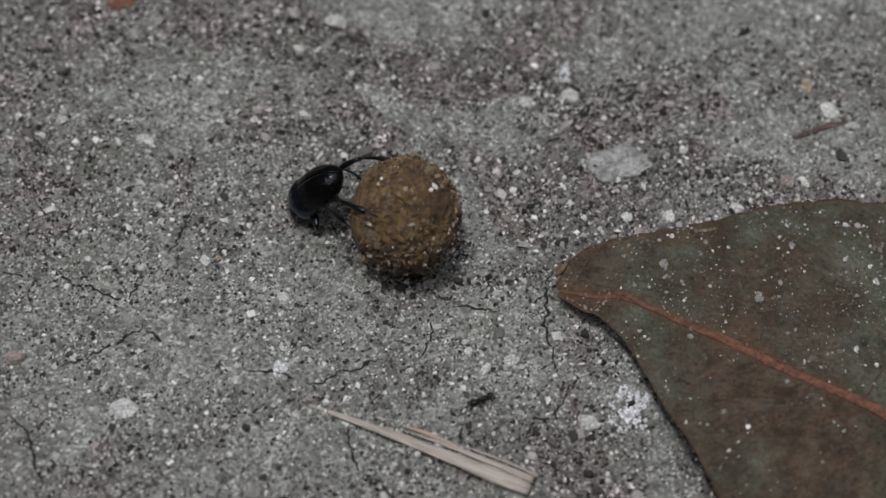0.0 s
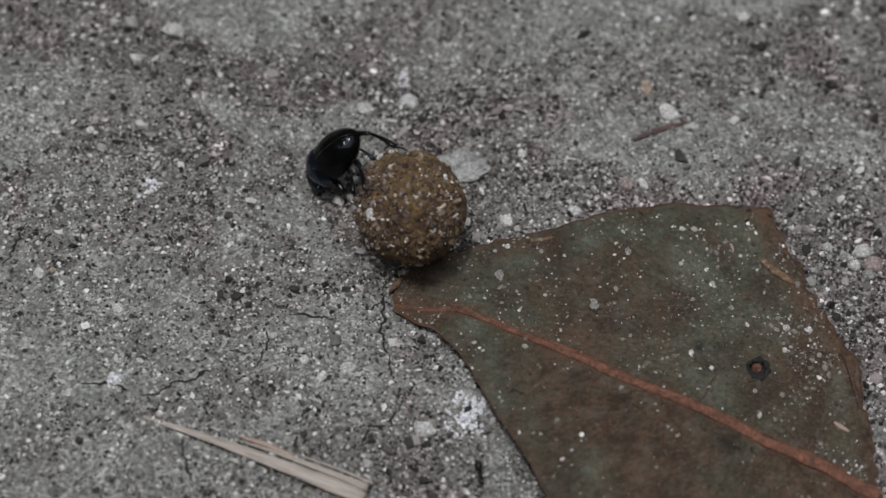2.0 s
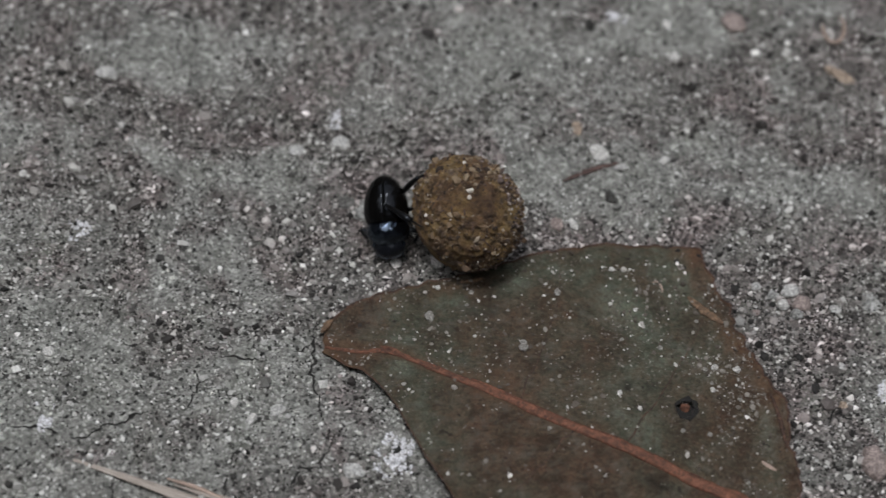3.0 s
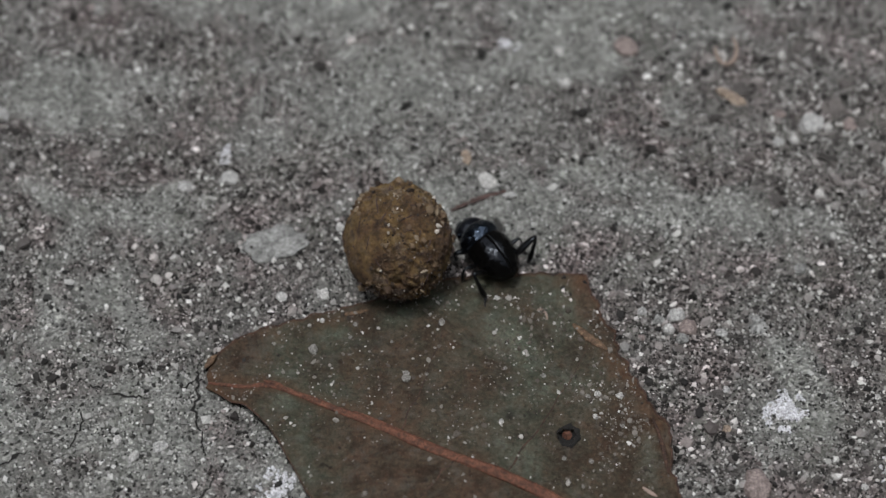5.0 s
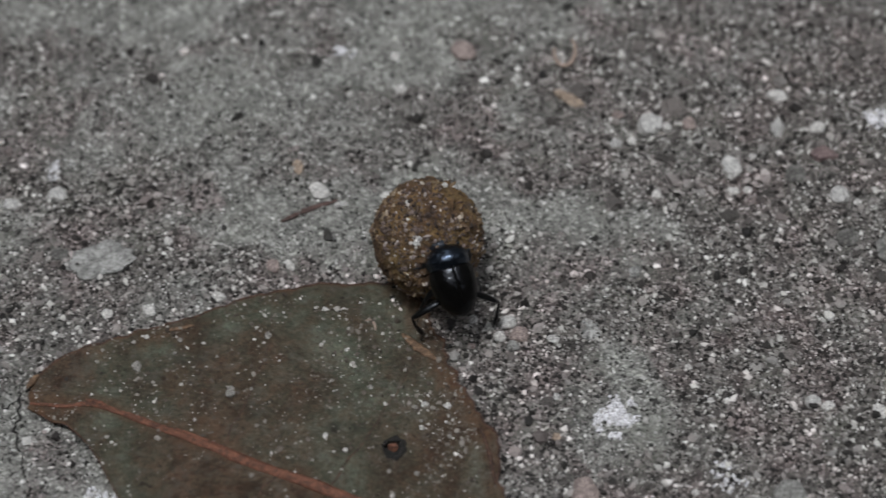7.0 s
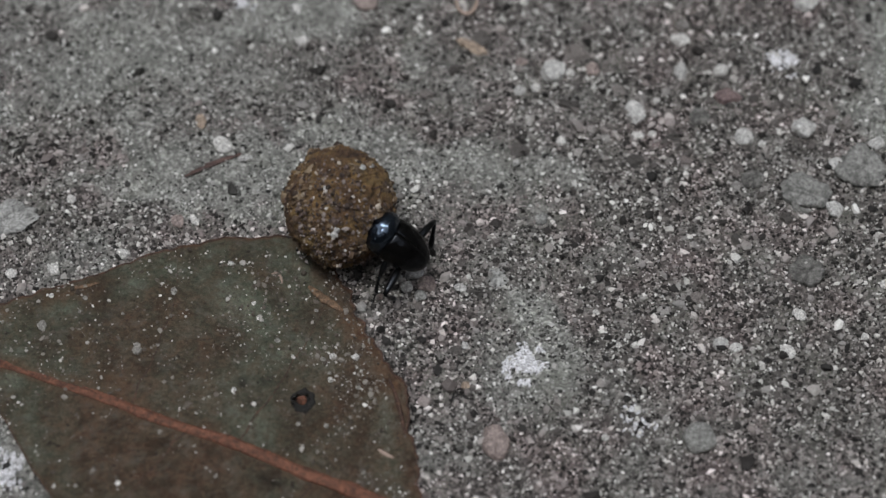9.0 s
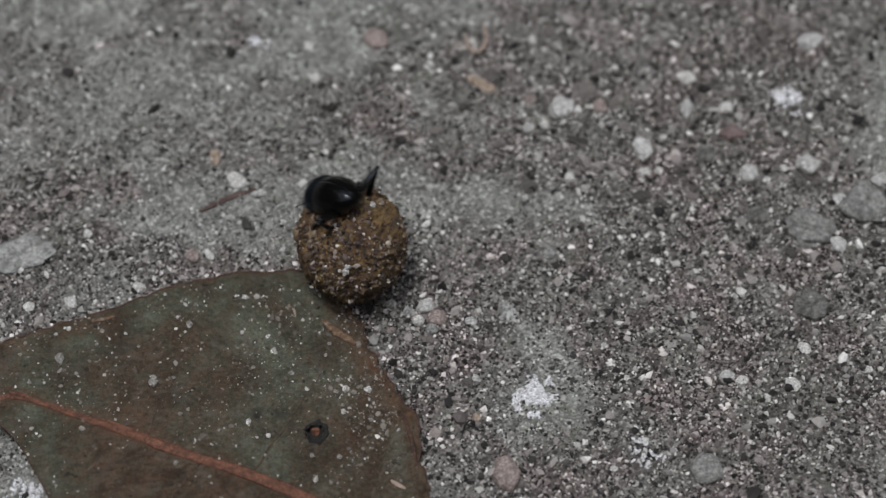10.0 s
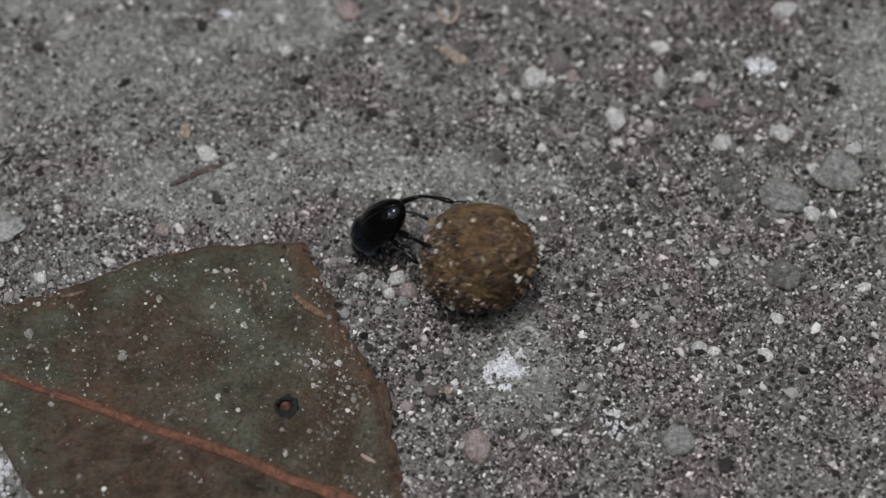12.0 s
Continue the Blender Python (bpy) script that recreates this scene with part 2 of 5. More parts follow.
def mat_fibre(name, dark, light):
    m, n, l, b = material(name, 0.8)
    tc, mp = n.new("ShaderNodeTexCoord"), n.new("ShaderNodeMapping")
    mp.inputs["Scale"].default_value = (150, 4000, 4000)
    l.new(tc.outputs["Object"], mp.inputs["Vector"])
    f = noise_node(n, l, mp.outputs["Vector"], 1.0, 5)
    l.new(ramp(n, l, f, [(0.3, dark), (0.65, light)]), b.inputs["Base Color"])
    bump(n, l, b, f, 0.6, 0.15)
    return m


GROUND = mat_ground()
# near-black tones serve dark grains and stand in for shade between grains
GRIT = mat_grit("sand_grit", [(0.0, (0.01, 0.009, 0.008)), (0.33, (0.03, 0.027, 0.024)), (0.46, (0.165, 0.15, 0.141)), (0.57, (0.275, 0.269, 0.256)), (0.7, (0.25, 0.23, 0.215)), (0.84, (0.38, 0.374, 0.35)), (0.93, (0.58, 0.575, 0.54)), (1.0, (0.84, 0.83, 0.8))], blush=0.5)
CEMENT_GRIT = mat_grit("cement_grit", [(0.0, (0.012, 0.012, 0.011)), (0.24, (0.045, 0.044, 0.04)), (0.42, (0.198, 0.195, 0.181)), (0.62, (0.308, 0.305, 0.286)), (0.8, (0.43, 0.425, 0.403)), (0.92, (0.57, 0.565, 0.54)), (1.0, (0.85, 0.845, 0.82))])
PALE_GRIT = mat_grit("pale_grit", [(0.0, (0.05, 0.038, 0.028)), (0.42, (0.13, 0.11, 0.09)), (0.75, (0.27, 0.25, 0.22)), (0.9, (0.46, 0.44, 0.41)), (1.0, (0.8, 0.78, 0.75))])
DUNG_GRIT = mat_grit("grit_in_dung", [(0.0, (0.025, 0.016, 0.011)), (0.35, (0.09, 0.055, 0.032)), (0.6, (0.16, 0.105, 0.06)), (0.86, (0.22, 0.165, 0.105)), (0.96, (0.36, 0.3, 0.23)), (1.0, (0.74, 0.7, 0.64))])
CRUMB = mat_grit("earth_crumbs", [(0.0, (0.03, 0.02, 0.016)), (0.3, (0.07, 0.048, 0.04)), (0.55, (0.13, 0.095, 0.082)), (0.78, (0.21, 0.165, 0.148)), (0.94, (0.36, 0.31, 0.285)), (1.0, (0.66, 0.63, 0.59))])
ADDED_WALL = mat_stone("added_wall_dark", (0.13, 0.13, 0.12), (0.22, 0.22, 0.2), 0.004, 0.9, 2.0)
WHITE = mat_stone("white_stone", (0.42, 0.41, 0.39), (0.78, 0.77, 0.74), 1.6, 0.85, 0.2)
GREY = mat_stone("grey_stone", (0.19, 0.192, 0.181), (0.35, 0.35, 0.337), 0.5, 0.9, 0.35)
SLATE = mat_stone("mid_grey_stone", (0.12, 0.12, 0.112), (0.29, 0.29, 0.275), 0.6, 0.9, 0.4)
PALE_GREY = mat_stone("pale_grey_stone", (0.19, 0.19, 0.178), (0.4, 0.4, 0.38), 1.3, 0.9, 0.6)
PALE = mat_stone("pale_stone", (0.33, 0.328, 0.315), (0.58, 0.575, 0.555), 1.0)
CLOD = mat_grit("earth_clods", [(0.0, (0.05, 0.046, 0.042)), (0.4, (0.1, 0.091, 0.085)), (0.7, (0.165, 0.148, 0.139)), (0.9, (0.22, 0.21, 0.198)), (1.0, (0.32, 0.31, 0.295))], 0.9, 0.9)
TAN = mat_stone("tan_stone", (0.24, 0.18, 0.135), (0.4, 0.32, 0.25), 1.0)
PINK = mat_stone("pink_stone", (0.2, 0.16, 0.148), (0.36, 0.295, 0.272), 0.9)
DARK = mat_stone("dark_stone", (0.07, 0.068, 0.063), (0.2, 0.196, 0.184), 0.8, 0.9, 0.5)
MAUVE = mat_stone("mauve_stone", (0.13, 0.09, 0.09), (0.22, 0.165, 0.16), 1.0)
CRUST = mat_stone("white_crust", (0.46, 0.46, 0.475), (0.82, 0.82, 0.85), 1.2)
RUST = mat_stone("rust_brown", (0.1, 0.045, 0.03), (0.2, 0.085, 0.05), 1.0)
# near-black for cracks, and for shade painted in the leaf's hole
CRACK_AND_SHADE = mat_stone("crack_and_shade_dark", (0.006, 0.0055, 0.005), (0.018, 0.016, 0.014), 2.0)
LEAF = mat_leaf()
VEIN = mat_stone("leaf_vein", (0.08, 0.033, 0.02), (0.225, 0.092, 0.053), 0.7, 0.65, 0.4)
FOLD = mat_stone("decayed_margin", (0.07, 0.04, 0.023), (0.23, 0.145, 0.085), 1.1, 0.75)
MARGIN = mat_stone("leaf_margin", (0.032, 0.018, 0.013), (0.12, 0.062, 0.04), 0.8, 0.75, 0.3)
DUSTY = mat_stone("dusty_chip", (0.17, 0.162, 0.145), (0.42, 0.405, 0.375), 1.6, 0.9, 0.2)
SIDE_VEIN = mat_stone("side_vein", (0.04, 0.024, 0.016), (0.085, 0.045, 0.028), 0.5, 0.7)
DUNG = mat_dung()
SHELL = mat_shell("black_shell", (0.0028, 0.0026, 0.0024), 0.12, 0.2, 0.5)
HEAD = mat_shell("dull_black_shell", (0.006, 0.0065, 0.009), 0.3, 0.33, 0.8, (0.8, 0.9, 1.0))
PRONOTUM = mat_shell("blue_black_shell", (0.0022, 0.0024, 0.0036), 0.07, 0.78, 1.0, (0.58, 0.76, 1.0))
PRONOTUM.node_tree.nodes["Principled BSDF"].inputs["IOR"].default_value = 1.65
LEG = mat_shell("black_leg", (0.003, 0.0028, 0.0026), 0.3, 0.35)
STRAW = mat_fibre("dry_straw", (0.2, 0.17, 0.145), (0.44, 0.39, 0.345))
TWIG = mat_fibre("brown_twig", (0.04, 0.024, 0.021), (0.115, 0.07, 0.06))
ROOT = mat_fibre("dry_root", (0.24, 0.18, 0.145), (0.42, 0.32, 0.265))
ANT = mat_shell("ant_shell", (0.01, 0.008, 0.007), 0.35, 0.3)


# ---- small tools ----
def link(name, bm, mat, parent=None, label="", smooth=True):
    me = bpy.data.meshes.new(name)
    bm.to_mesh(me)
    bm.free()
    me.materials.append(mat)
    me.polygons.foreach_set("use_smooth", [smooth] * len(me.polygons))
    ob = new(name, me)
    if parent is not None:
        ob.parent = parent
    return tagged(ob, label)


def part(name, bm, mat, parent, label="", smooth=True):
    return link(name, bm, mat, parent, label, smooth)


def raw(name, verts, faces, mat, parent=None, smooth=False):
    me = bpy.data.meshes.new(name)
    me.from_pydata(verts, [], faces)
    me.materials.append(mat)
    me.polygons.foreach_set("use_smooth", [smooth] * len(me.polygons))
    ob = new(name, me)
    if parent is not None:
        ob.parent = parent
    return ob


rng = np.random.default_rng(7)
LATTICE = np.random.default_rng(3).random((256, 256))


def value_noise(x, y):
    xi, yi = np.floor(x).astype(int), np.floor(y).astype(int)
    u, v = x - xi, y - yi
    u, v = u * u * (3 - 2 * u), v * v * (3 - 2 * v)
    g = lambda a, b: LATTICE[a % 256, b % 256]
    return (g(xi, yi) * (1 - u) + g(xi + 1, yi) * u) * (1 - v) + (g(xi, yi + 1) * (1 - u) + g(xi + 1, yi + 1) * u) * v


def height(x, y):
    """The ground's height in mm at x, y in mm."""
    near = np.clip(2.5 - np.hypot(x / 90, y / 50), 0, 1)
    return near * height_near(x, y)


def height_near(x, y):
    return 0.7 * (value_noise(x / 17 + 31, y / 17 + 5) - 0.6) + 0.6 * (value_noise(x / 5.3, y / 5.3 + 90) - 0.5) + 0.55 * (value_noise(x / 1.9 + 7, y / 1.9) - 0.5)


# smooth cement shows through the earth in these patches: x, y, half width, half depth in mm
BARE = [(-92, -38, 52, 30), (-45, -36, 26, 12), (-95, 8, 14, 12), (6, 5, 20, 7), (-9, 26, 25, 13), (37, 2, 18, 6), (30, 47, 26, 10), (12, 33, 12, 9), (46, -28, 9, 12), (-60, 26, 16, 8), (110, 18, 10, 20), (24, 9, 12, 6), (-50, 4, 14, 5), (-22, 46, 30, 8)]


def earthy(x, y):
    """How far the ground at x, y is loose earth and grit, 0 to 1."""
    px, py = x, y
    x = px + 9 * (value_noise(px / 7.3 + 0.6 * py / 7.3, py / 9.1 + 40) - 0.5)
    y = py + 7 * (value_noise(px / 8.7 + 70, py / 6.1 - 0.7 * px / 8.7) - 0.5)
    bare = 0 * x
    for cx, cy, w, d in BARE:
        bare = np.maximum(bare, 1.3 - np.hypot((x - cx) / w, (y - cy) / d))
    near = np.clip(2.5 - np.hypot(x / 90, y / 50), 0, 1)
    rough = near * (0.55 * (value_noise((0.8 * x + 0.6 * y) / 8 + 3, (0.8 * y - 0.6 * x) / 8 + 60) - 0.5) + 0.5 * (value_noise((0.5 * x - 0.87 * y) / 3.1 + 80, (0.5 * y + 0.87 * x) / 3.1 + 17) - 0.5))
    return np.clip(0.52 - 1.0 * (bare - 0.3) + 1.5 * rough + 0.24 * np.clip((x - 12) / 50, 0, 1) * near, 0, 1)


# ---- the ground: one sheet, fine near the shot, out to the horizon ----
def spaced(lo, hi, step):
    inner = np.arange(lo, hi + step / 2, step)
    out = 2.0 * 1.5 ** np.arange(0, 27)
    return np.concatenate([lo - np.cumsum(out)[::-1], inner, hi + np.cumsum(out)])


def build_ground():
    xs, ys = spaced(-136, 126, 0.6), spaced(-76, 74, 0.6)
    gx, gy = np.meshgrid(xs, ys)
    z = height(gx, gy)
    verts = np.stack([gx, gy, z], -1).reshape(-1, 3) * MM
    nx, ny = len(xs), len(ys)
    i = (np.arange(ny - 1)[:, None] * nx + np.arange(nx - 1)[None]).reshape(-1)
    faces = np.stack([i, i + 1, i + nx + 1, i + nx], -1)
    ob = raw("ground", verts.tolist(), faces.tolist(), GROUND, smooth=True)
    a = ob.data.attributes.new("earthy", "FLOAT", "POINT")
    a.data.foreach_set("value", earthy(gx, gy).reshape(-1).astype(np.float32))
    return tagged(ob, "grey-green cement ground with brown earth and sand on it", "ground", kind="structure")


ground = build_ground()


# ---- unseen walls added to narrow the sky; only their shade and reflection are seen ----
def added_wall(name, x, y, width, depth, top, label):
    bm = bmesh.new()
    bmesh.ops.create_cube(bm, size=1, matrix=Matrix.Translation((x, y, top / 2 - 0.05)) @ Matrix.Diagonal((width, depth, top + 0.1, 1)))
    bmesh.ops.bevel(bm, geom=bm.edges[:], offset=0.02, segments=2, affect="EDGES")
    return tagged(link(name, bm, ADDED_WALL, None, "", False), label, "wall", kind="structure")


added_wall("unseen_wall_south", 0, -1.5, 3.8, 0.24, 2.2, "unseen dark wall added to narrow the sky light")
added_wall("unseen_wall_north", 0, 1.8, 3.8, 0.24, 2.7, "unseen dark wall added to narrow the sky light")
added_wall("unseen_wall_west", -1.8, 0.15, 0.24, 3.0, 2.7, "unseen dark wall added to narrow the sky light")
added_wall("unseen_wall_east", 1.8, 0.15, 0.24, 3.0, 2.7, "unseen dark wall added to narrow the sky light")


# ---- cracks in the cement ----
CRACKS = [
    [(-117.5, -26.8), (-115.8, -27.2), (-114.1, -27.3)],
    [(-112.6, -26.3), (-110.4, -25.4), (-108.6, -27.0), (-106.6, -28.1), (-104.3, -28.3), (-102.6, -29.4), (-100.3, -30.3), (-98.6, -30.8), (-97.2, -32.0)],
    [(-98.6, -30.8), (-97.8, -29.2), (-97.6, -27.9), (-97.4, -26.4)],
    [(-107.3, -42.3), (-105.6, -41.4), (-103.8, -41.0), (-102.4, -39.7), (-100.2, -38.1), (-98.7, -37.1), (-97.6, -36.2), (-96.2, -35.4), (-96.0, -34.1)],
    [(-95.6, -35.2), (-94.2, -36.0), (-93.1, -37.0)],
    [(-80.6, -41.2), (-77.7, -41.5), (-75.7, -41.3), (-73.7, -42.1)],
    [(-72.4, -43.1), (-70.4, -43.1), (-69.1, -42.4), (-68.5, -41.3), (-67.0, -40.8), (-64.2, -40.2), (-63.1, -38.7), (-61.9, -38.0)],
    [(-112.9, -50.4), (-111.2, -51.5), (-110.0, -53.4), (-108.8, -55.9), (-108.2, -58.0), (-106.7, -60.9)],
    [(-56.3, -38.1), (-55.4, -36.8), (-55.0, -35.4), (-54.7, -33.5), (-54.8, -31.6)],
    [(-51.7, -28.3), (-49.8, -28.6), (-48.1, -29.3), (-46.1, -29.2)],
    [(-37.0, -21.8), (-38.2, -23.3), (-38.7, -24.8), (-38.3, -26.7), (-38.1, -29.1), (-38.3, -31.6), (-37.9, -33.9), (-37.0, -36.2), (-36.7, -38.4)],
    [(-40.8, -27.9), (-38.8, -26.3)],
    [(-54.0, -26.2), (-53.5, -27.5), (-51.9, -26.8)],
    [(-35.0, -42.6), (-36.0, -45.0), (-37.0, -46.4), (-39.2, -47.3), (-40.3, -48.9), (-41.1, -50.3)],
    [(-49.3, -47.6), (-49.8, -49.9), (-49.7, -51.7)],
    [(-62.0, -57.8), (-60.3, -58.7), (-59.1, -59.8)],
    [(-66.4, -50.0), (-65.2, -52.6), (-63.6, -56.5)],
    [(-90.5, -13.5), (-91.8, -17.1), (-93.3, -22.2)],
    [(30.7, -36.6), (32.6, -37.4), (33.7, -39.0)],
    [(35.7, -37.2), (36.6, -35.2), (38.3, -33.4)],
    [(36.6, -35.2), (39.3, -36.3)],
    [(-115, -8.4), (-107, -12.5)],
]


def crack_line(points):
    """A crack's line, jagged, with a point every half millimetre or so."""
    pts = [Vector((x, y, 0)) for x, y in points]
    fine = []
    for a, b in zip(pts, pts[1:]):
        steps = max(2, int((b - a).length / 0.5))
        for i in range(steps):
            p = a.lerp(b, i / steps)
            wob = Vector((noise.noise(p * 0.9), noise.noise(p * 0.9 + Vector((9, 4, 2))), 0)) * 0.55 + Vector((noise.noise(p * 3.1), noise.noise(p * 3.1 + Vector((5, 1, 2))), 0)) * 0.5
            fine.append(p + wob)
    return fine + [pts[-1]]


CRACK_LINES = [crack_line(c) for c in CRACKS]
CRACK_POINTS = np.array([p[:2] for c in CRACK_LINES for p in c])


def off_cracks(x, y, gap):
    """False where x, y lies in a crack."""
    out = np.ones(len(x), bool)
    for p in CRACK_POINTS:
        out &= (x - p[0]) ** 2 + (y - p[1]) ** 2 > gap * gap
    return out


# ---- grit: loose sand grains, too many to count ----
ICO = bmesh.new()
bmesh.ops.create_icosphere(ICO, subdivisions=1, radius=1)
ICO_V = np.array([v.co[:] for v in ICO.verts])
ICO_F = np.array([[v.index for v in f.verts] for f in ICO.faces])
ICO.free()
FINE = bmesh.new()
bmesh.ops.create_icosphere(FINE, subdivisions=2, radius=1)
FINE_V = np.array([v.co[:] for v in FINE.verts])
FINE_F = np.array([[v.index for v in f.verts] for f in FINE.faces])
FINE.free()
OCT_V = np.array([(1, 0, 0), (-1, 0, 0), (0, 1, 0), (0, -1, 0), (0, 0, 1), (0, 0, -1)], float)
OCT_F = np.array([(0, 2, 4), (2, 1, 4), (1, 3, 4), (3, 0, 4), (2, 0, 5), (1, 2, 5), (3, 1, 5), (0, 3, 5)])


def grains(centres, radii, base_v, base_f, flat=0.75):
    """Verts and faces of one mesh of irregular grains, in mm."""
    n, k = len(centres), len(base_v)
    v = base_v[None] * (1 + 0.75 * (rng.random((n, k, 1)) - 0.5)) * radii[:, None, None]
    v = v * (0.6 + 0.8 * rng.random((n, 1, 3)))
    a, b = rng.random(n) * 6.283, (rng.random(n) - 0.5) * 1.6
    ca, sa, cb, sb = np.cos(a), np.sin(a), np.cos(b), np.sin(b)
    y, z = v[..., 1] * cb[:, None] - v[..., 2] * sb[:, None], v[..., 1] * sb[:, None] + v[..., 2] * cb[:, None]
    x = v[..., 0]
    v = np.stack([x * ca[:, None] - y * sa[:, None], x * sa[:, None] + y * ca[:, None], z * flat], -1) + centres[:, None]
    f = base_f[None] + (np.arange(n) * k)[:, None, None]
    return v.reshape(-1, 3), f.reshape(-1, 3)


def build_grit():
    def scatter(count, size, spread, keep_bare, keep_earth, most):
        x, y = rng.uniform(-130, 119, count), rng.uniform(-70, 62, count)
        e = earthy(x, y)
        clump = value_noise(x / 2.2 + 50, y / 2.2)
        worn = np.clip(2.4 * (0.6 * value_noise(x / 7 + 9, y / 7 + 3) + 0.4 * value_noise(x / 3.1, y / 3.1 + 17)) - 0.45, 0.12, 1.15)
        keep = rng.random(count) < (keep_bare * worn * (1 - e) + keep_earth * e) * (0.45 + 1.1 * clump)
        keep &= off_cracks(x, y, 0.3)
        x, y = x[keep], y[keep]
        r = np.clip(size * np.exp(spread * rng.standard_normal(len(x))), 0.09, most)
        return np.stack([x, y, height(x, y) + 0.42 * r], -1), r

    kinds = ((190000, 0.165, 0.35, 0.75, 1.0, 0.3, OCT_V, OCT_F), (86000, 0.26, 0.32, 0.36, 1.0, 0.62, OCT_V, OCT_F), (4200, 0.46, 0.32, 0.1, 0.9, 1.0, ICO_V, ICO_F))
    sets = [scatter(*k[:6]) for k in kinds]
    for name, mat, label, loose in (("grit", GRIT, "loose grey, brown and white sand grains on earth", True), ("cement_grit", CEMENT_GRIT, "grey and white sand grains on bare cement", False)):
        off, vs, fs = 0, [], []
        for (c, r), k in zip(sets, kinds):
            pick = (earthy(c[:, 0], c[:, 1]) + 0.25 * (rng.random(len(c)) - 0.5) > 0.45) == loose
            v, f = grains(c[pick], r[pick], k[6], k[7])
            vs.append(v)
            fs.append(f + off)
            off += len(v)
        ob = raw(name, (np.concatenate(vs) * MM).tolist(), np.concatenate(fs).tolist(), mat)
        tagged(ob, label, "grit", kind="stuff")
    x, y = rng.uniform(-128, 118, 5200), rng.uniform(-68, 60, 5200)
    much = np.clip(0.02 + 0.8 * np.clip((x - 20) / 45, 0, 1) * np.clip((y + 30) / 45, 0, 1), 0, 1) * (earthy(x, y) > 0.5) * np.clip(3.2 * (value_noise(x / 5.5 + 33, y / 5.5 + 12) - 0.42), 0, 1)
    keep = rng.random(len(x)) < much
    x, y = x[keep], y[keep]
    r = np.clip(0.62 * np.exp(0.36 * rng.standard_normal(len(x))), 0.35, 1.5)
    v, f = grains(np.stack([x, y, height(x, y) + 0.15 * r], -1), r, FINE_V, FINE_F, 0.55)
    tagged(raw("earth_clods", (v * MM).tolist(), f.tolist(), CLOD), "dark brownish grey crumbs of earth among the sand", "earth", kind="stuff")


build_grit()


# ---- cracks in the cement ----
def ribbon(points, width, lift, mat, name, label, parent=None):
    fine = points
    bm = bmesh.new()
    rows = []
    for i, p in enumerate(fine):
        d = (fine[min(i + 1, len(fine) - 1)] - fine[max(i - 1, 0)]).normalized()
        s = Vector((-d.y, d.x, 0)) * width * (0.35 + 0.9 * noise.noise(p * 1.7 + Vector((3, 3, 3))) ** 2 * 4 + 0.3) * (1 - 0.85 * abs(2 * i / len(fine) - 1) ** 3)
        h = float(height(np.array(p.x), np.array(p.y))) + lift
        rows.append([bm.verts.new(((p + s * k) + Vector((0, 0, h - (0.03 if k == 0 else 0)))) * MM) for k in (-1, 0, 1)])
    for a, b in zip(rows, rows[1:]):
        bm.faces.new((a[0], b[0], b[1], a[1]))
        bm.faces.new((a[1], b[1], b[2], a[2]))
    return part(name, bm, mat, parent, label, smooth=False)


for line in CRACK_LINES:
    ribbon(line, 0.2, 0.12, CRACK_AND_SHADE, "crack", "thin dark crack in the cement", ground)


# ---- pebbles, chips and crusts ----
def rock_mesh(name, size, mat, lumps=0.25, sub=3, facets=0, flat=False):
    bm = bmesh.new()
    bmesh.ops.create_icosphere(bm, subdivisions=sub, radius=1)
    off = Vector((rng.random() * 50, rng.random() * 50, rng.random() * 50))
    cuts = [(Vector(rng.standard_normal(3)).normalized(), 0.72 + 0.2 * rng.random()) for _ in range(facets)]
    for v in bm.verts:
        d = v.co.normalized()
        r = 1 + lumps * noise.noise(d * 1.3 + off) + 0.35 * lumps * noise.noise(d * 3.4 + off)
        p = d * r
        if flat:
            edge = math.atan2(d.y, d.x)
            ring = Vector((math.cos(edge) * 1.6, math.sin(edge) * 1.6, off.x))
            p = Vector((p.x, p.y, 0)) * (1 + 0.2 * noise.noise(ring) + 0.13 * noise.noise(ring * 3.1)) + Vector((0, 0, max(-0.8, min(0.5, p.z)) + 0.28 * noise.noise(d * 2.2 + off) + 0.12 * noise.noise(d * 6 + off) + 0.05 * noise.noise(d * 14 + off)))
        for nrm, far in cuts:
            over = p.dot(nrm) - far
            if over > 0:
                p -= nrm * over * 0.85
        v.co = Vector((p.x * size[0], p.y * size[1], p.z * size[2])) * MM
    me = bpy.data.meshes.new(name)
    bm.to_mesh(me)
    bm.free()
    me.materials.append(mat)
    me.polygons.foreach_set("use_smooth", [facets == 0] * len(me.polygons))
    return me


def pebble(x, y, w, d, h, mat, label, turn=0, sink=0.35, name="pebble", category="pebble", facets=5, lumps=0.28):
    ob = new(name, rock_mesh(name, (w / 2, d / 2, h / 2), mat, lumps, 4 if name == "flat_stone" else 3, 0 if name == "flat_stone" else facets, name == "flat_stone"))
    z = float(height(np.array(float(x)), np.array(float(y)))) + h * (0.5 - sink)
    ob.matrix_world = pose(x * MM, y * MM, z * MM, 0, 0, turn)
    return tagged(ob, label, category, "stones on the ground" if category in ("pebble", "stone") else "")


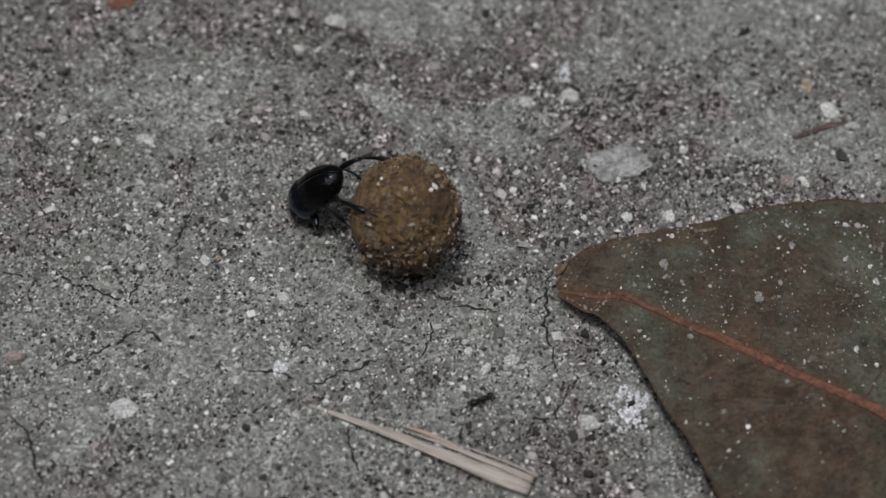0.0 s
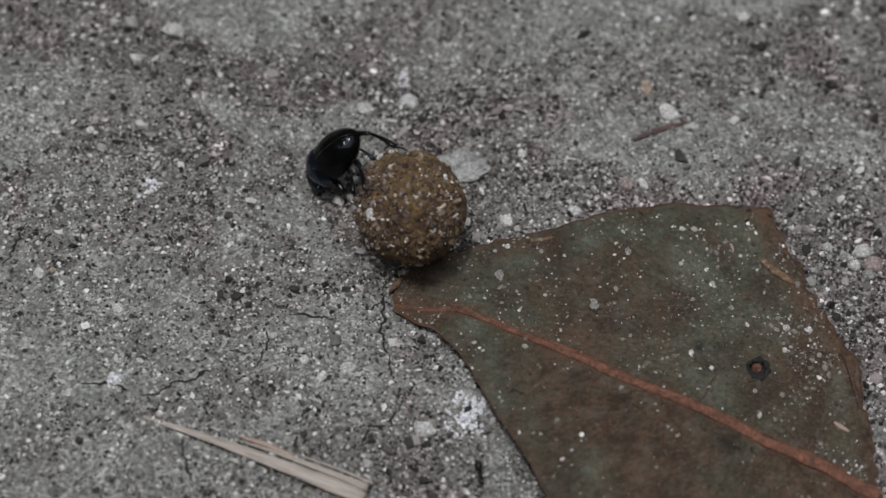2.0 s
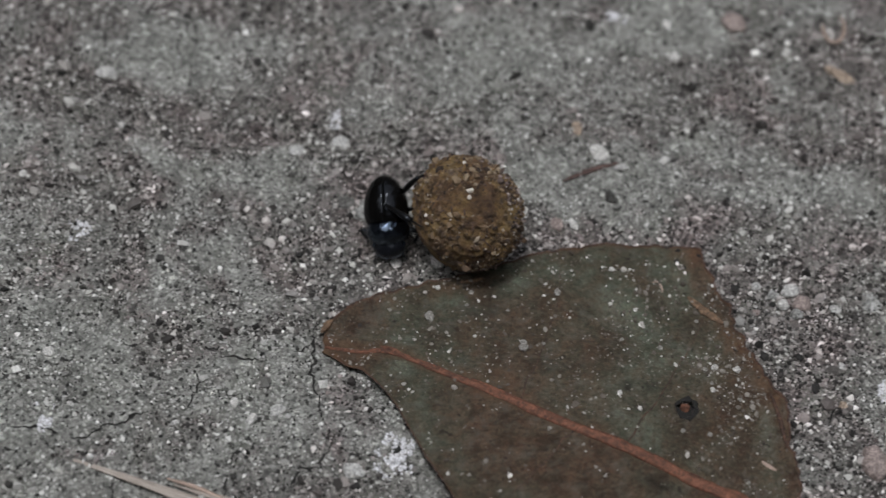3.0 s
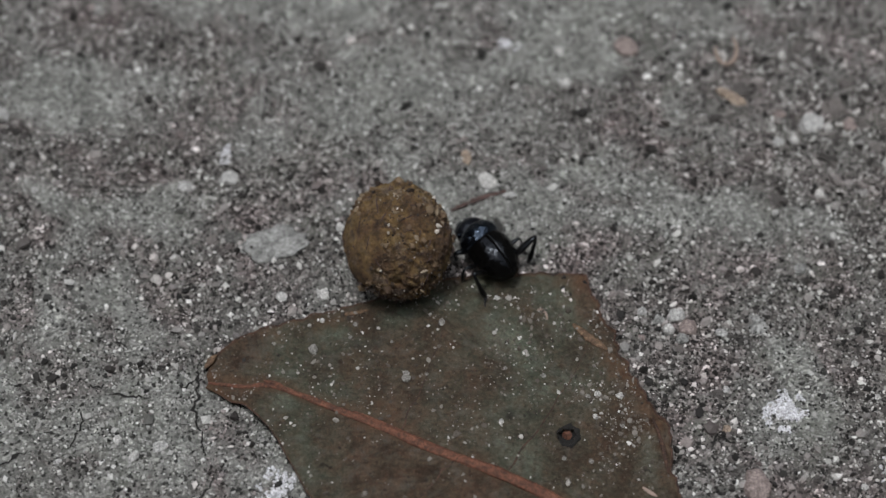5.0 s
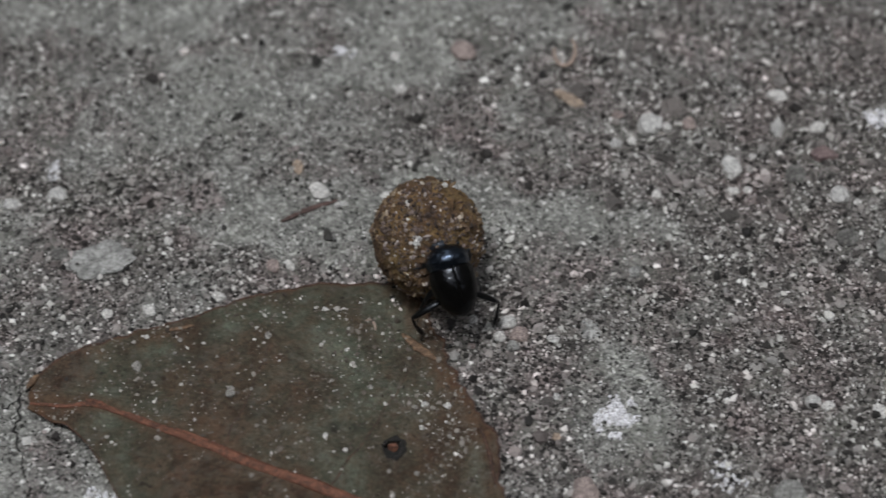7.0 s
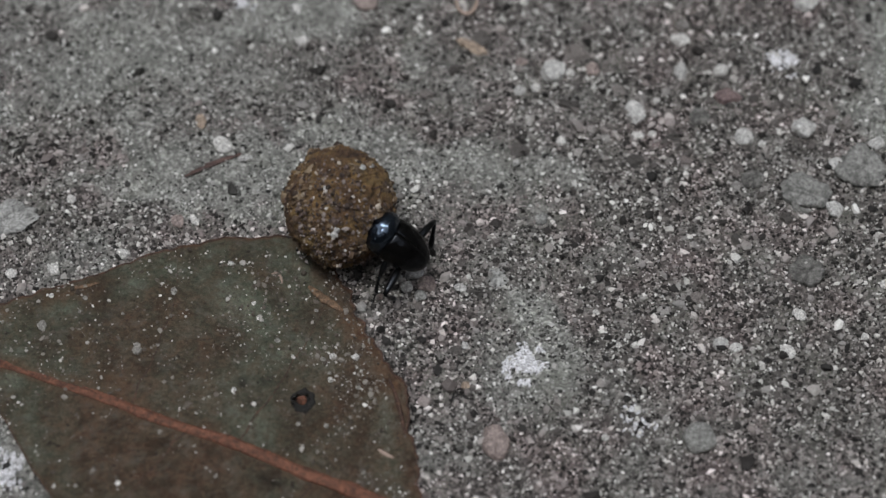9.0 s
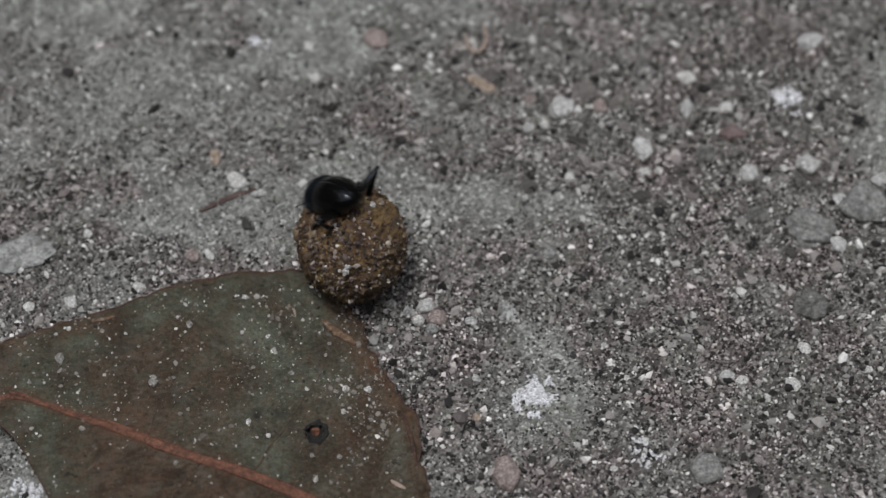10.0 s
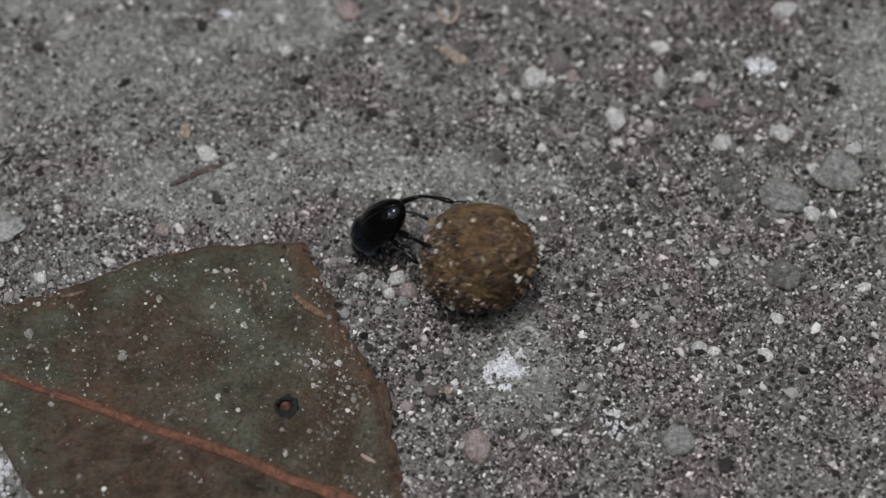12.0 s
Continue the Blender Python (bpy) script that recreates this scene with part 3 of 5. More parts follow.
def build_pebbles():
    W_, G_, P_ = "small white stone chip lying on the ground", "flat grey stone set in the earth", "pale grey pebble among the sand"
    pebble(-28.3, -2.2, 10.2, 6.4, 2.0, GREY, "flat light grey stone set in brown sand", 14, 0.36, "flat_stone", "stone", 9, 0.3)
    pebble(-34.4, -0.8, 3.2, 2.6, 1.3, DARK, "dark crumbly stone beside a flat grey one", 20)
    pebble(26.6, 36.9, 4.2, 3.6, 2.2, PINK, "rounded pinkish pebble on bare cement", -30, facets=0)
    pebble(15.9, 36.2, 1.4, 1.8, 1.0, WHITE, W_, 15)
    pebble(16.8, 29.1, 1.9, 1.9, 1.3, WHITE, "rounded white chip on bare cement", 0, facets=0)
    pebble(4.2, 9.9, 3.0, 2.5, 1.9, WHITE, "white stone chip with a notch, on bare cement", -35)
    pebble(7.6, 7.1, 2.3, 1.3, 1.2, PALE, "pale stone chip beside a brown twig", -5)
    pebble(-10.3, -9.2, 2.3, 1.8, 1.5, WHITE, "white stone chip at the edge of the leaf", -20)
    pebble(-20.4, -11.2, 1.9, 2.2, 1.5, WHITE, W_, 20)
    pebble(-18.2, 1.0, 1.4, 1.7, 1.2, WHITE, W_, 10)
    pebble(-2.5, -3.4, 2.1, 2.4, 1.4, PINK, "dull pink pebble on the sand", 30)
    pebble(0.1, -3.5, 1.2, 2.2, 1.1, WHITE, W_, 25)
    pebble(42.9, 26.6, 5.4, 1.9, 1.6, TAN, "long tan stone chip", -38, 0.3)
    pebble(55, 21, 4.2, 3.9, 2.6, PALE, "blocky pale grey pebble with flat faces", 15)
    pebble(57.6, 20.6, 1.5, 1.6, 1.2, WHITE, W_)
    pebble(61.1, 21.4, 2.1, 2.8, 1.8, PINK, "brownish pink pebble among the sand", 0)
    pebble(52.1, 18.2, 1.6, 1.6, 1.2, WHITE, W_)
    pebble(49.6, 18.0, 1.8, 2.0, 1.2, PALE, P_, 40)
    pebble(50.3, 23.5, 2.0, 1.6, 1.2, PINK, "dull pink pebble on the sand", 0)
    pebble(75.3, 26.5, 3.4, 2.0, 1.7, WHITE, "bright white stone chip beside dark earth", -10)
    pebble(74.6, 20.1, 2.2, 3.0, 2.0, PALE, "rounded pale pebble among the sand", -10, facets=0)
    pebble(80.7, 19.8, 2.2, 2.4, 1.8, WHITE, "rounded white pebble among the sand", 0, facets=0)
    pebble(82.7, 7.2, 3.0, 3.2, 1.9, PALE, P_, 50)
    pebble(91.8, 7.8, 3.6, 3.4, 2.4, PALE, "round ridged pale pebble", 0, facets=2)
    pebble(90.3, -3.9, 6.6, 6.4, 2.6, SLATE, G_, -35, 0.3, "flat_stone", "stone", 4, 0.35)
    pebble(94.6, -6.8, 2.6, 3.0, 1.8, PALE, P_, 20)
    pebble(99.5, -0.2, 6.5, 7.5, 2.4, SLATE, G_, 30, 0.3, "flat_stone", "stone", 4, 0.3)
    pebble(66.9, 8.4, 2.2, 1.3, 1.0, WHITE, W_, -10)
    pebble(69, 8.3, 1.3, 1.2, 0.9, WHITE, W_, 0)
    pebble(66.9, 12.7, 3.4, 4.2, 1.8, PALE, "crumbly pale stone in the sand", 20)
    pebble(55.1, 7.7, 1.7, 1.6, 1.3, WHITE, W_, 0, facets=0)
    pebble(81.2, 14.6, 4.6, 2.8, 1.8, MAUVE, "reddish brown pebble among grey grit", 0)
    pebble(76.5, 11.0, 3.2, 3.4, 1.4, DARK, "dark stone crumb in the earth", 0)
    pebble(83, -1.0, 3.6, 3.0, 1.5, DARK, "dark grey pebble in the sand", 20)
    pebble(41.9, -44.2, 3.6, 4.6, 2.6, PINK, "rounded brownish pink pebble", 8, 0.3, facets=0)
    pebble(41.8, -42.3, 3.0, 3.0, 2.2, PINK, "small pinkish pebble touching a larger one", 0, 0.3, facets=0)
    pebble(70.3, -44.3, 4.6, 4.9, 2.0, PALE_GREY, "pitted round pale grey stone set in the ground", 0, 0.3, facets=0, lumps=0.22)
    pebble(88.9, -17.9, 5.6, 5.2, 1.9, DARK, "flat dark grey stone set in the earth", 0, 0.3, "flat_stone", "stone")
    pebble(86.9, -25.1, 2.4, 1.8, 1.3, WHITE, W_, -35)
    pebble(77.1, -30.3, 2.2, 1.6, 1.2, WHITE, W_, 20)
    pebble(75, -29.4, 2.2, 2.4, 1.5, PALE, "small pale pebble in the sand", 0, facets=0)
    pebble(84.3, -31.2, 2.0, 2.6, 1.3, WHITE, W_, 15)
    pebble(38.5, -17.6, 1.9, 1.5, 1.3, PALE, P_, 0)
    pebble(43.9, -15.9, 3.2, 3.6, 0.5, GREY, "flat greyish stone flush with the sand", 0, 0.3)
    pebble(38.3, -33.9, 1.5, 1.2, 0.8, TAN, "tiny orange seed husk on the cement", 20)
    pebble(1.0, 14.5, 1.6, 2.8, 0.9, TAN, "thin yellowish husk lying on cement", 10)
    pebble(-32, -47.1, 3.2, 2.4, 1.8, PALE, "pale pebble near the leaf's shaded edge", -20)
    pebble(-46.6, -39.1, 1.4, 2.0, 1.1, WHITE, "narrow white stone chip", -25)
    pebble(-76.3, -28.7, 1.9, 1.6, 1.3, WHITE, W_, 10)
    pebble(-43, -37.5, 2.4, 1.9, 1.2, PALE, P_, 10)
    pebble(-97, -48.6, 4.4, 3.2, 1.2, PALE, "flat pale stone in the cement", 0)
    pebble(-99, -2.2, 2.6, 2.2, 1.4, PALE, P_, 0)
    pebble(-105.6, 23.9, 4.2, 2.4, 0.8, RUST, "curled scrap of rust-red dead leaf", 10, 0.2, "leaf_scrap", "leaf")
    pebble(-42.3, 8.5, 2.6, 2.2, 1.6, PALE, P_, 30)
    pebble(-35.6, 10.5, 3.0, 2.6, 1.4, PALE, P_, 0)
    pebble(95.5, 32.2, 4.4, 3.0, 2.0, PALE, P_, 20)
    pebble(30.8, -17.0, 1.9, 1.8, 1.5, WHITE, "white pebble in a small heap beside the leaf", 0, facets=0)
    pebble(32.0, -14.6, 2.5, 2.2, 1.8, PALE, "pale pebble in a small heap beside the leaf", 0, facets=0)
    pebble(33.6, -16.6, 2.6, 3.0, 2.0, PINK, "pinkish pebble in a small heap beside the leaf", 0, facets=0)
    pebble(32.6, -18.8, 1.9, 1.8, 1.4, GREY, "grey pebble in a small heap beside the leaf", 0, facets=0)
    pebble(29.4, -15.4, 1.8, 1.7, 1.2, GREY, "grey pebble in a small heap beside the leaf", 40)
    pebble(27, -14, 1.6, 1.5, 1.2, PALE, "pale pebble in a small heap beside the leaf", 40)

    for x, y, w, d, mat, label in ((70.3, 14.7, 1.2, 1.0, WHITE, W_), (85.3, 5.7, 1.2, 1.3, WHITE, W_), (96.0, 1.3, 2.1, 2.4, PALE, P_), (100.4, -20.3, 1.6, 2.4, WHITE, "long white stone chip among the sand"), (38.6, -27.4, 1.2, 1.1, PALE, P_),
                                   (102.5, 4.6, 2.5, 2.1, PALE, P_), (101.8, -2.7, 1.2, 1.1, WHITE, W_), (57.2, -43.6, 1.2, 1.0, WHITE, W_), (60.5, -28.8, 1.0, 1.0, WHITE, W_), (51.2, -5.8, 2.2, 1.9, GREY, "grey pebble set in the sand"), (48.1, 4.3, 1.1, 0.9, PALE, P_),
                                   (26.7, -18.4, 1.0, 1.2, PINK, "small pinkish crumb beside the leaf"), (79.0, -15.2, 1.1, 1.0, PALE, P_), (95.8, -29.0, 1.3, 1.1, WHITE, W_), (57.8, -22.8, 1.0, 1.1, WHITE, W_), (-83.1, 2.9, 1.3, 1.2, WHITE, W_), (-111.9, 0.8, 1.9, 1.5, PALE, P_),
                                   (-65.0, 7.8, 1.2, 1.1, PALE, P_), (-72.0, 22.2, 3.4, 2.6, PALE, "pale crumbly stone on the ground"), (-93.2, -50.4, 1.2, 1.0, WHITE, W_), (-72.4, -37.4, 0.8, 1.2, WHITE, W_), (-113.4, -41.0, 2.2, 3.2, PINK, "pale pinkish stone set in the cement"),
                                   (-69.1, 12.4, 1.2, 1.0, WHITE, W_), (-43.5, 26.5, 1.5, 1.4, WHITE, W_), (-105.1, -23.6, 1.1, 1.0, WHITE, W_), (-88.1, -23.1, 1.8, 1.4, WHITE, W_), (-86.2, -22.6, 1.1, 1.0, TAN, "small tan crumb beside a white chip"), (-106.1, -19.2, 1.2, 1.0, PALE, P_), (-66.9, 4.4, 1.0, 1.0, WHITE, W_),
                                   (-82.0, -43.0, 1.4, 1.2, PALE, P_), (-57.4, -40.0, 1.3, 1.0, PALE, P_), (-49.2, -36.4, 1.7, 1.1, WHITE, W_), (-92.2, -33.1, 0.9, 0.9, WHITE, W_), (-26.6, -11.5, 1.9, 1.6, WHITE, W_)):
        pebble(x, y, w, d, 0.6 * (w + d) / 2 + 0.2, mat, label, 360 * float(rng.random()))


build_pebbles()
# near-black disc gives the shade inside the leaf's hole
pebble(15.2, -36.6, 4.2, 4.4, 0.7, CRACK_AND_SHADE, "flat near-black clod standing in for shade under the leaf", 0, 0.1, "clod", "clod")
pebble(15.2, -35.6, 1.5, 1.3, 1.6, RUST, "dusky crumb of earth under the hole in the leaf", 0, 0.1, "clod", "clod")


def crust(x, y, reach, count, label):
    """A patch of white crumbs grown together."""
    off = rng.random() * 60
    vs, rs = [], []
    while len(rs) < count:
        a, r = rng.random() * 6.283, reach * math.sqrt(rng.random())
        px_, py_ = x + r * math.cos(a), y + r * math.sin(a) * 1.15
        if float(value_noise(np.array(px_ / 1.5 + off), np.array(py_ / 1.5))) + 0.45 * (1 - r / reach) < 0.62:
            continue
        rad = (0.12 + 0.24 * rng.random()) * (1.35 - 0.5 * r / reach)
        vs.append((px_, py_, float(height(np.array(px_), np.array(py_))) + 0.25 * rad))
        rs.append(rad)
    v, f = grains(np.array(vs), np.array(rs), ICO_V, ICO_F, 0.6)
    return tagged(raw("white_crust", (v * MM).tolist(), f.tolist(), CRUST), label, "crust")


crust(47.0, -31.1, 3.4, 400, "bright white crumbly crust patch with grey pits")
crust(61.9, -40.7, 3.2, 55, "thin broken whitish crust on the ground")
crust(-26.3, -44.2, 3.4, 190, "white powdery crust beside the leaf's edge")
crust(90.3, 20.6, 2.7, 230, "white crumbly crust on dark grit")
crust(-35.3, 15.1, 2.2, 45, "small whitish crust on sand")
crust(-76.3, -39.5, 2.4, 45, "small whitish crust on cement")
crust(-74, -7, 2.2, 40, "small whitish crust on cement")
crust(8.0, 37.4, 1.7, 70, "bluish white crust on bare cement")


# ---- straw, twig and root ----
def strip(points, widths, thick, sides=8, squash=0.5):
    """A tapered strand through points in mm, as a bmesh in metres."""
    bm = bmesh.new()
    rings = []
    for i, (p, w) in enumerate(zip(points, widths)):
        p = Vector(p)
        d = (Vector(points[min(i + 1, len(points) - 1)]) - Vector(points[max(i - 1, 0)])).normalized()
        s = d.cross(Vector((0, 0, 1)))
        s = s.normalized() if s.length > 1e-3 else Vector((1, 0, 0))
        u = s.cross(d).normalized()
        ring = []
        for k in range(sides):
            a = 6.28318 * k / sides
            jag = 1 + 0.18 * noise.noise(p * 0.6 + Vector((k * 3.1, 0, 0)))
            ring.append(bm.verts.new((p + s * math.cos(a) * w * jag / 2 + u * math.sin(a) * max(thick, w * squash) * jag / 2) * MM))
        rings.append(ring)
    for a, b in zip(rings, rings[1:]):
        for k in range(sides):
            bm.faces.new((a[k], a[(k + 1) % sides], b[(k + 1) % sides], b[k]))
    bm.faces.new(rings[0][::-1])
    bm.faces.new(rings[-1])
    return bm


def line(a, b, n, bow=(0, 0, 0)):
    a, b, bow = Vector(a), Vector(b), Vector(bow)
    return [tuple(a.lerp(b, i / n) + bow * math.sin(math.pi * i / n)) for i in range(n + 1)]


def build_straw():
    base = tagged(new("straw"), "split dry straw, pale beige, lying on cement", "straw")
    part("stem", strip(line((0, 0, 0.45), (33.3, -0.5, 0.85), 30, (0, 0.2, 0.3)), [0.5 + 2.1 * (i / 30) ** 0.9 * (1 if i < 29 else 0.75) for i in range(31)], 0.35, 10, 0.42), STRAW, base)
    part("splinter", strip(line((14.6, 1.5, 0.55), (33.2, 1.2, 0.95), 18, (0, 0.1, 0.2)), [0.25 + 0.95 * (i / 18) ** 0.7 for i in range(19)], 0.3, 8, 0.4), STRAW, base, "thin split fibre")
    part("splinter", strip(line((13.3, 2.1, 0.5), (22.0, 1.9, 0.8), 12, (0, 0.15, 0.15)), [0.2 + 0.55 * math.sin(math.pi * (i + 1) / 14) for i in range(13)], 0.25, 6, 0.5), ROOT, base, "brownish split fibre")
    part("splinter", strip(line((21.0, 2.3, 0.7), (33.6, 2.05, 1.0), 12, (0, 0.15, 0.1)), [0.15 + 0.5 * (i / 12) for i in range(13)], 0.25, 6, 0.5), STRAW, base, "thin split fibre")
    base.matrix_world = pose(-71.1 * MM, -46.6 * MM, 0.0, 0, 0, -20.2)


build_straw()
twig = link("twig", strip(line((-4.3, -1.9, 0.15), (4.2, 1.7, 0.25), 24, (0, 0.35, 0.0)), [max(0.12, (0.15 + 0.75 * math.sin(math.pi * (0.08 + 0.8 * i / 24))) * (1 + 1.1 * noise.noise(Vector((i * 0.45, 2, 6))))) for i in range(25)], 0.22, 8, 0.35), TWIG)
twig.location = (2.9 * MM, 6.3 * MM, 0)
tagged(twig, "short reddish brown twig on bare cement", "twig")
root = link("root_fibre", strip([(42.6 + 1.3 * math.sin(a * 0.35) + 0.25 * a * 0.3, 35.5 - 2.6 * math.cos(a * 0.35), 0.7 + 0.4 * math.sin(a * 0.25)) for a in range(-6, 9)], [0.25 + 0.4 * math.sin(math.pi * (i + 1) / 16) for i in range(15)], 0.3), ROOT)
tagged(root, "thin curled dry root fibre on the earth", "root")


# ---- the leaf ----
def smooth_line(points, n):
    """n + 1 even points on a curve through the given ones."""
    p = np.array([points[0], *points, points[-1]], float)
    fine = []
    for i in range(1, len(p) - 2):
        for t in np.linspace(0, 1, 24, endpoint=False):
            a, b, c, d = p[i - 1:i + 3]
            fine.append(0.5 * (2 * b + (c - a) * t + (2 * a - 5 * b + 4 * c - d) * t * t + (3 * b - a - 3 * c + d) * t ** 3))
    fine = np.array(fine + [p[-1]])
    run = np.r_[0, np.cumsum(np.hypot(*np.diff(fine, axis=0).T))]
    at = np.linspace(0, run[-1], n + 1)
    return np.stack([np.interp(at, run, fine[:, k]) for k in (0, 1)], -1)


LEAF_AT = (26.0, -34.0)
RIB = [(-36.6, -27.1), (-31, -27.9), (-27, -27.85), (-18, -31.95), (-4.3, -38.95), (3.6, -42.15), (11.3, -45.85), (19, -49.45), (25.1, -52.45), (31, -56.05)]
UPPER = [(-37, -25.6), (-35.6, -22.4), (-32, -19.1), (-24.1, -16.3), (-17.6, -14.4), (-9.4, -11.3), (-5.3, -9.8), (0.4, -8.3), (7.1, -7.7), (13, -7.6), (18.6, -7.9), (19.3, -10.0), (20.3, -13.0), (21.9, -17.0), (23.0, -21.0), (24.2, -24.3), (25.9, -28.0), (27.5, -31.5), (29.1, -34.5), (29.9, -38.0), (30.4, -43.0), (31, -50.5), (31.2, -56)]
LOWER = [(-37, -27.6), (-35.1, -29.3), (-32.8, -30.6), (-30.2, -31.9), (-27.5, -35.0), (-25.1, -39.4), (-22.7, -43.8), (-20.2, -48.2), (-17.6, -52.8), (-14.6, -59), (-8, -72), (4, -83), (18, -86), (28, -76), (31.2, -57)]


def leaf_height(x, y):
    """The blade's height over the ground in mm."""
    far = np.clip((x + 37) / 66, 0, 1)
    dome = 1.3 * np.sin(np.pi * far) * np.exp(-((y + 40) / 22) ** 2)
    low = 1.2 * np.clip((-28 - y) / 18, 0, 1) * (1 - far)
    return 0.85 + dome + low + 0.7 * (value_noise(x / 8 + 4, y / 8) - 0.5) + 0.3 * (value_noise(x / 2.7, y / 2.7) - 0.5) + 0.1 * (value_noise(x / 1.1, y / 1.1 + 40) - 0.5)


# rusty and stained places on the blade: x, y, reach in mm, strength
RUSTY = [(-36.7, -26.9, 1.3, 0.9), (-35.3, -28.6, 1.5, 0.9), (-33.4, -29.8, 1.3, 0.6), (-20.5, -16.6, 2.0, 0.45), (-18.3, -16.4, 2.2, 0.6), (-15.2, -16.6, 2.2, 0.6), (15.2, -9.0, 1.8, 0.5), (17.4, -9.0, 1.6, 0.75), (18.8, -9.6, 1.2, 0.5)]
RUSTY += [(-27.3, -27.5, 1.2, 0.7), (-25.6, -28.3, 1.0, 0.6), (-1.5, -21.5, 1.5, 0.25), (1.5, -27.5, 1.2, 0.25), (-16.0, -24.5, 2.2, 0.25), (20.9, -21.6, 1.2, 0.6), (22.3, -23.6, 1.5, 0.75), (24.0, -25.3, 1.6, 0.9), (25.2, -28.2, 1.4, 0.8), (26.6, -31.4, 1.4, 0.8), (28.0, -33.9, 1.3, 0.9), (28.8, -37.5, 1.0, 0.7), (-12.1, -31.6, 1.6, 0.5), (-9.6, -32.8, 1.6, 0.5), (10, -14.5, 2.0, 0.3), (12.6, -17.8, 1.8, 0.25)]
STAINED = [(6.9, -33.0, 0.8, 0.8), (10.1, -32.7, 0.9, 0.6), (8.1, -36.8, 1.3, 0.55), (10.7, -49.2, 1.6, 0.7), (11.9, -19.2, 1.5, 0.5), (-14.5, -20.0, 2.4, 0.3), (-13.0, -16.0, 3.0, 0.25), (2.0, -44.5, 1.2, 0.4)]


def blots(p, places):
    out = 0 * p[:, 0]
    edge = 0.7 * value_noise(p[:, 0] / 0.8 + 20, p[:, 1] / 0.8) + 0.5
    for x, y, reach, much in places:
        out = np.maximum(out, much * np.clip(1.5 * edge - 0.9 * np.hypot(p[:, 0] - x, p[:, 1] - y) / reach, 0, 1))
    return np.clip(out, 0, 1)


def build_leaf():
    n, m = 150, 42
    rib, up, low = smooth_line(RIB, n), smooth_line(UPPER, n), smooth_line(LOWER, n)
    wob = 0.3 * (value_noise(np.arange(n + 1) / 3.3, np.zeros(n + 1) + 25) - 0.5) + 0.5 * (value_noise(np.arange(n + 1) / 1.7, np.zeros(n + 1) + 5) - 0.5) + 0.3 * (value_noise(np.arange(n + 1) / 0.9, np.zeros(n + 1) + 9) - 0.5)
    up[:, 1] += wob * np.where(np.arange(n + 1) > n * 0.52, 0.5, 1)
    up[:, 0] += wob * np.where(np.arange(n + 1) > n * 0.52, 2.0, 0)
    low[:, 1] -= wob[::-1]
    rows, rims, browns, stains = [], [], [], []
    for side in (low, up):
        for k in range(m + 1):
            if side is up and k == 0:
                continue
            t = 1 - k / m if side is low else k / m
            p = rib * (1 - t) + side * t
            rows.append(p)
            gap = np.hypot(*(side - p).T)
            thin = np.clip(1 - gap / 0.6, 0, 1) * (0.25 + 1.1 * value_noise(p[:, 0] / 4 + 2, p[:, 1] / 4))
            beside = np.clip(1.25 - np.hypot(*(p - rib).T) / (0.7 + 1.3 * value_noise(p[:, 0] / 3, p[:, 1] / 3 + 70)), 0, 0.6)
            rims.append(np.maximum(np.maximum(thin, beside), blots(p, RUSTY)))
            stains.append(blots(p, STAINED))
            browns.append(np.clip(0.45 + 1.5 * (value_noise(p[:, 0] / 11 + 8, p[:, 1] / 11) - 0.5) + (0.32 if side is low else -0.12) + 0.5 * np.clip((-24 - p[:, 0]) / 12, 0, 1) + 0.4 * np.clip(1 - gap / 4, 0, 1) + (0.75 * np.clip(1 - gap / 5, 0, 1) * (p[:, 0] > 17) if side is up else 0), 0, 1))
    p = np.stack(rows)
    z = leaf_height(p[..., 0], p[..., 1])
    verts = np.stack([p[..., 0] - LEAF_AT[0], p[..., 1] - LEAF_AT[1], z], -1).reshape(-1, 3)
    faces = []
    hx, hy = 15.2 - LEAF_AT[0], -36.2 - LEAF_AT[1]
    for j in range(len(rows) - 1):
        for i in range(n):
            a = j * (n + 1) + i
            c = (verts[a] + verts[a + n + 2]) / 2
            if math.hypot((c[0] - hx) / 1.35, (c[1] - hy) / 1.6) < 1 + 0.25 * noise.noise(Vector((c[0], c[1], 4))):
                continue
            faces.append((a, a + 1, a + n + 2, a + n + 1))
    leaf = tagged(new("fallen_leaf"), "old olive-brown fallen leaf dusted with sand, with a rust-red midrib", "leaf")
    blade = raw("blade", (verts * MM).tolist(), faces, LEAF, leaf, True)
    for name, values in (("rim", rims), ("browned", browns), ("stain", stains)):
        blade.data.attributes.new(name, "FLOAT", "POINT").data.foreach_set("value", np.stack(values).reshape(-1).astype(np.float32))
    sol = blade.modifiers.new("thickness", "SOLIDIFY")
    sol.thickness, sol.offset = 0.28 * MM, -1
    spine = smooth_line(RIB, 60)
    on = lambda q, lift: [(x - LEAF_AT[0], y - LEAF_AT[1], float(leaf_height(np.array(x), np.array(y))) + lift) for x, y in q]
    part("midrib", strip(on(spine, 0.05), [0.35 + 1.85 * (i / 60) ** 0.65 * (1 + 0.4 * noise.noise(Vector((i * 0.4, 3, 1)))) for i in range(61)], 0.35, 10, 0.5), VEIN, leaf, "raised rust-red midrib")
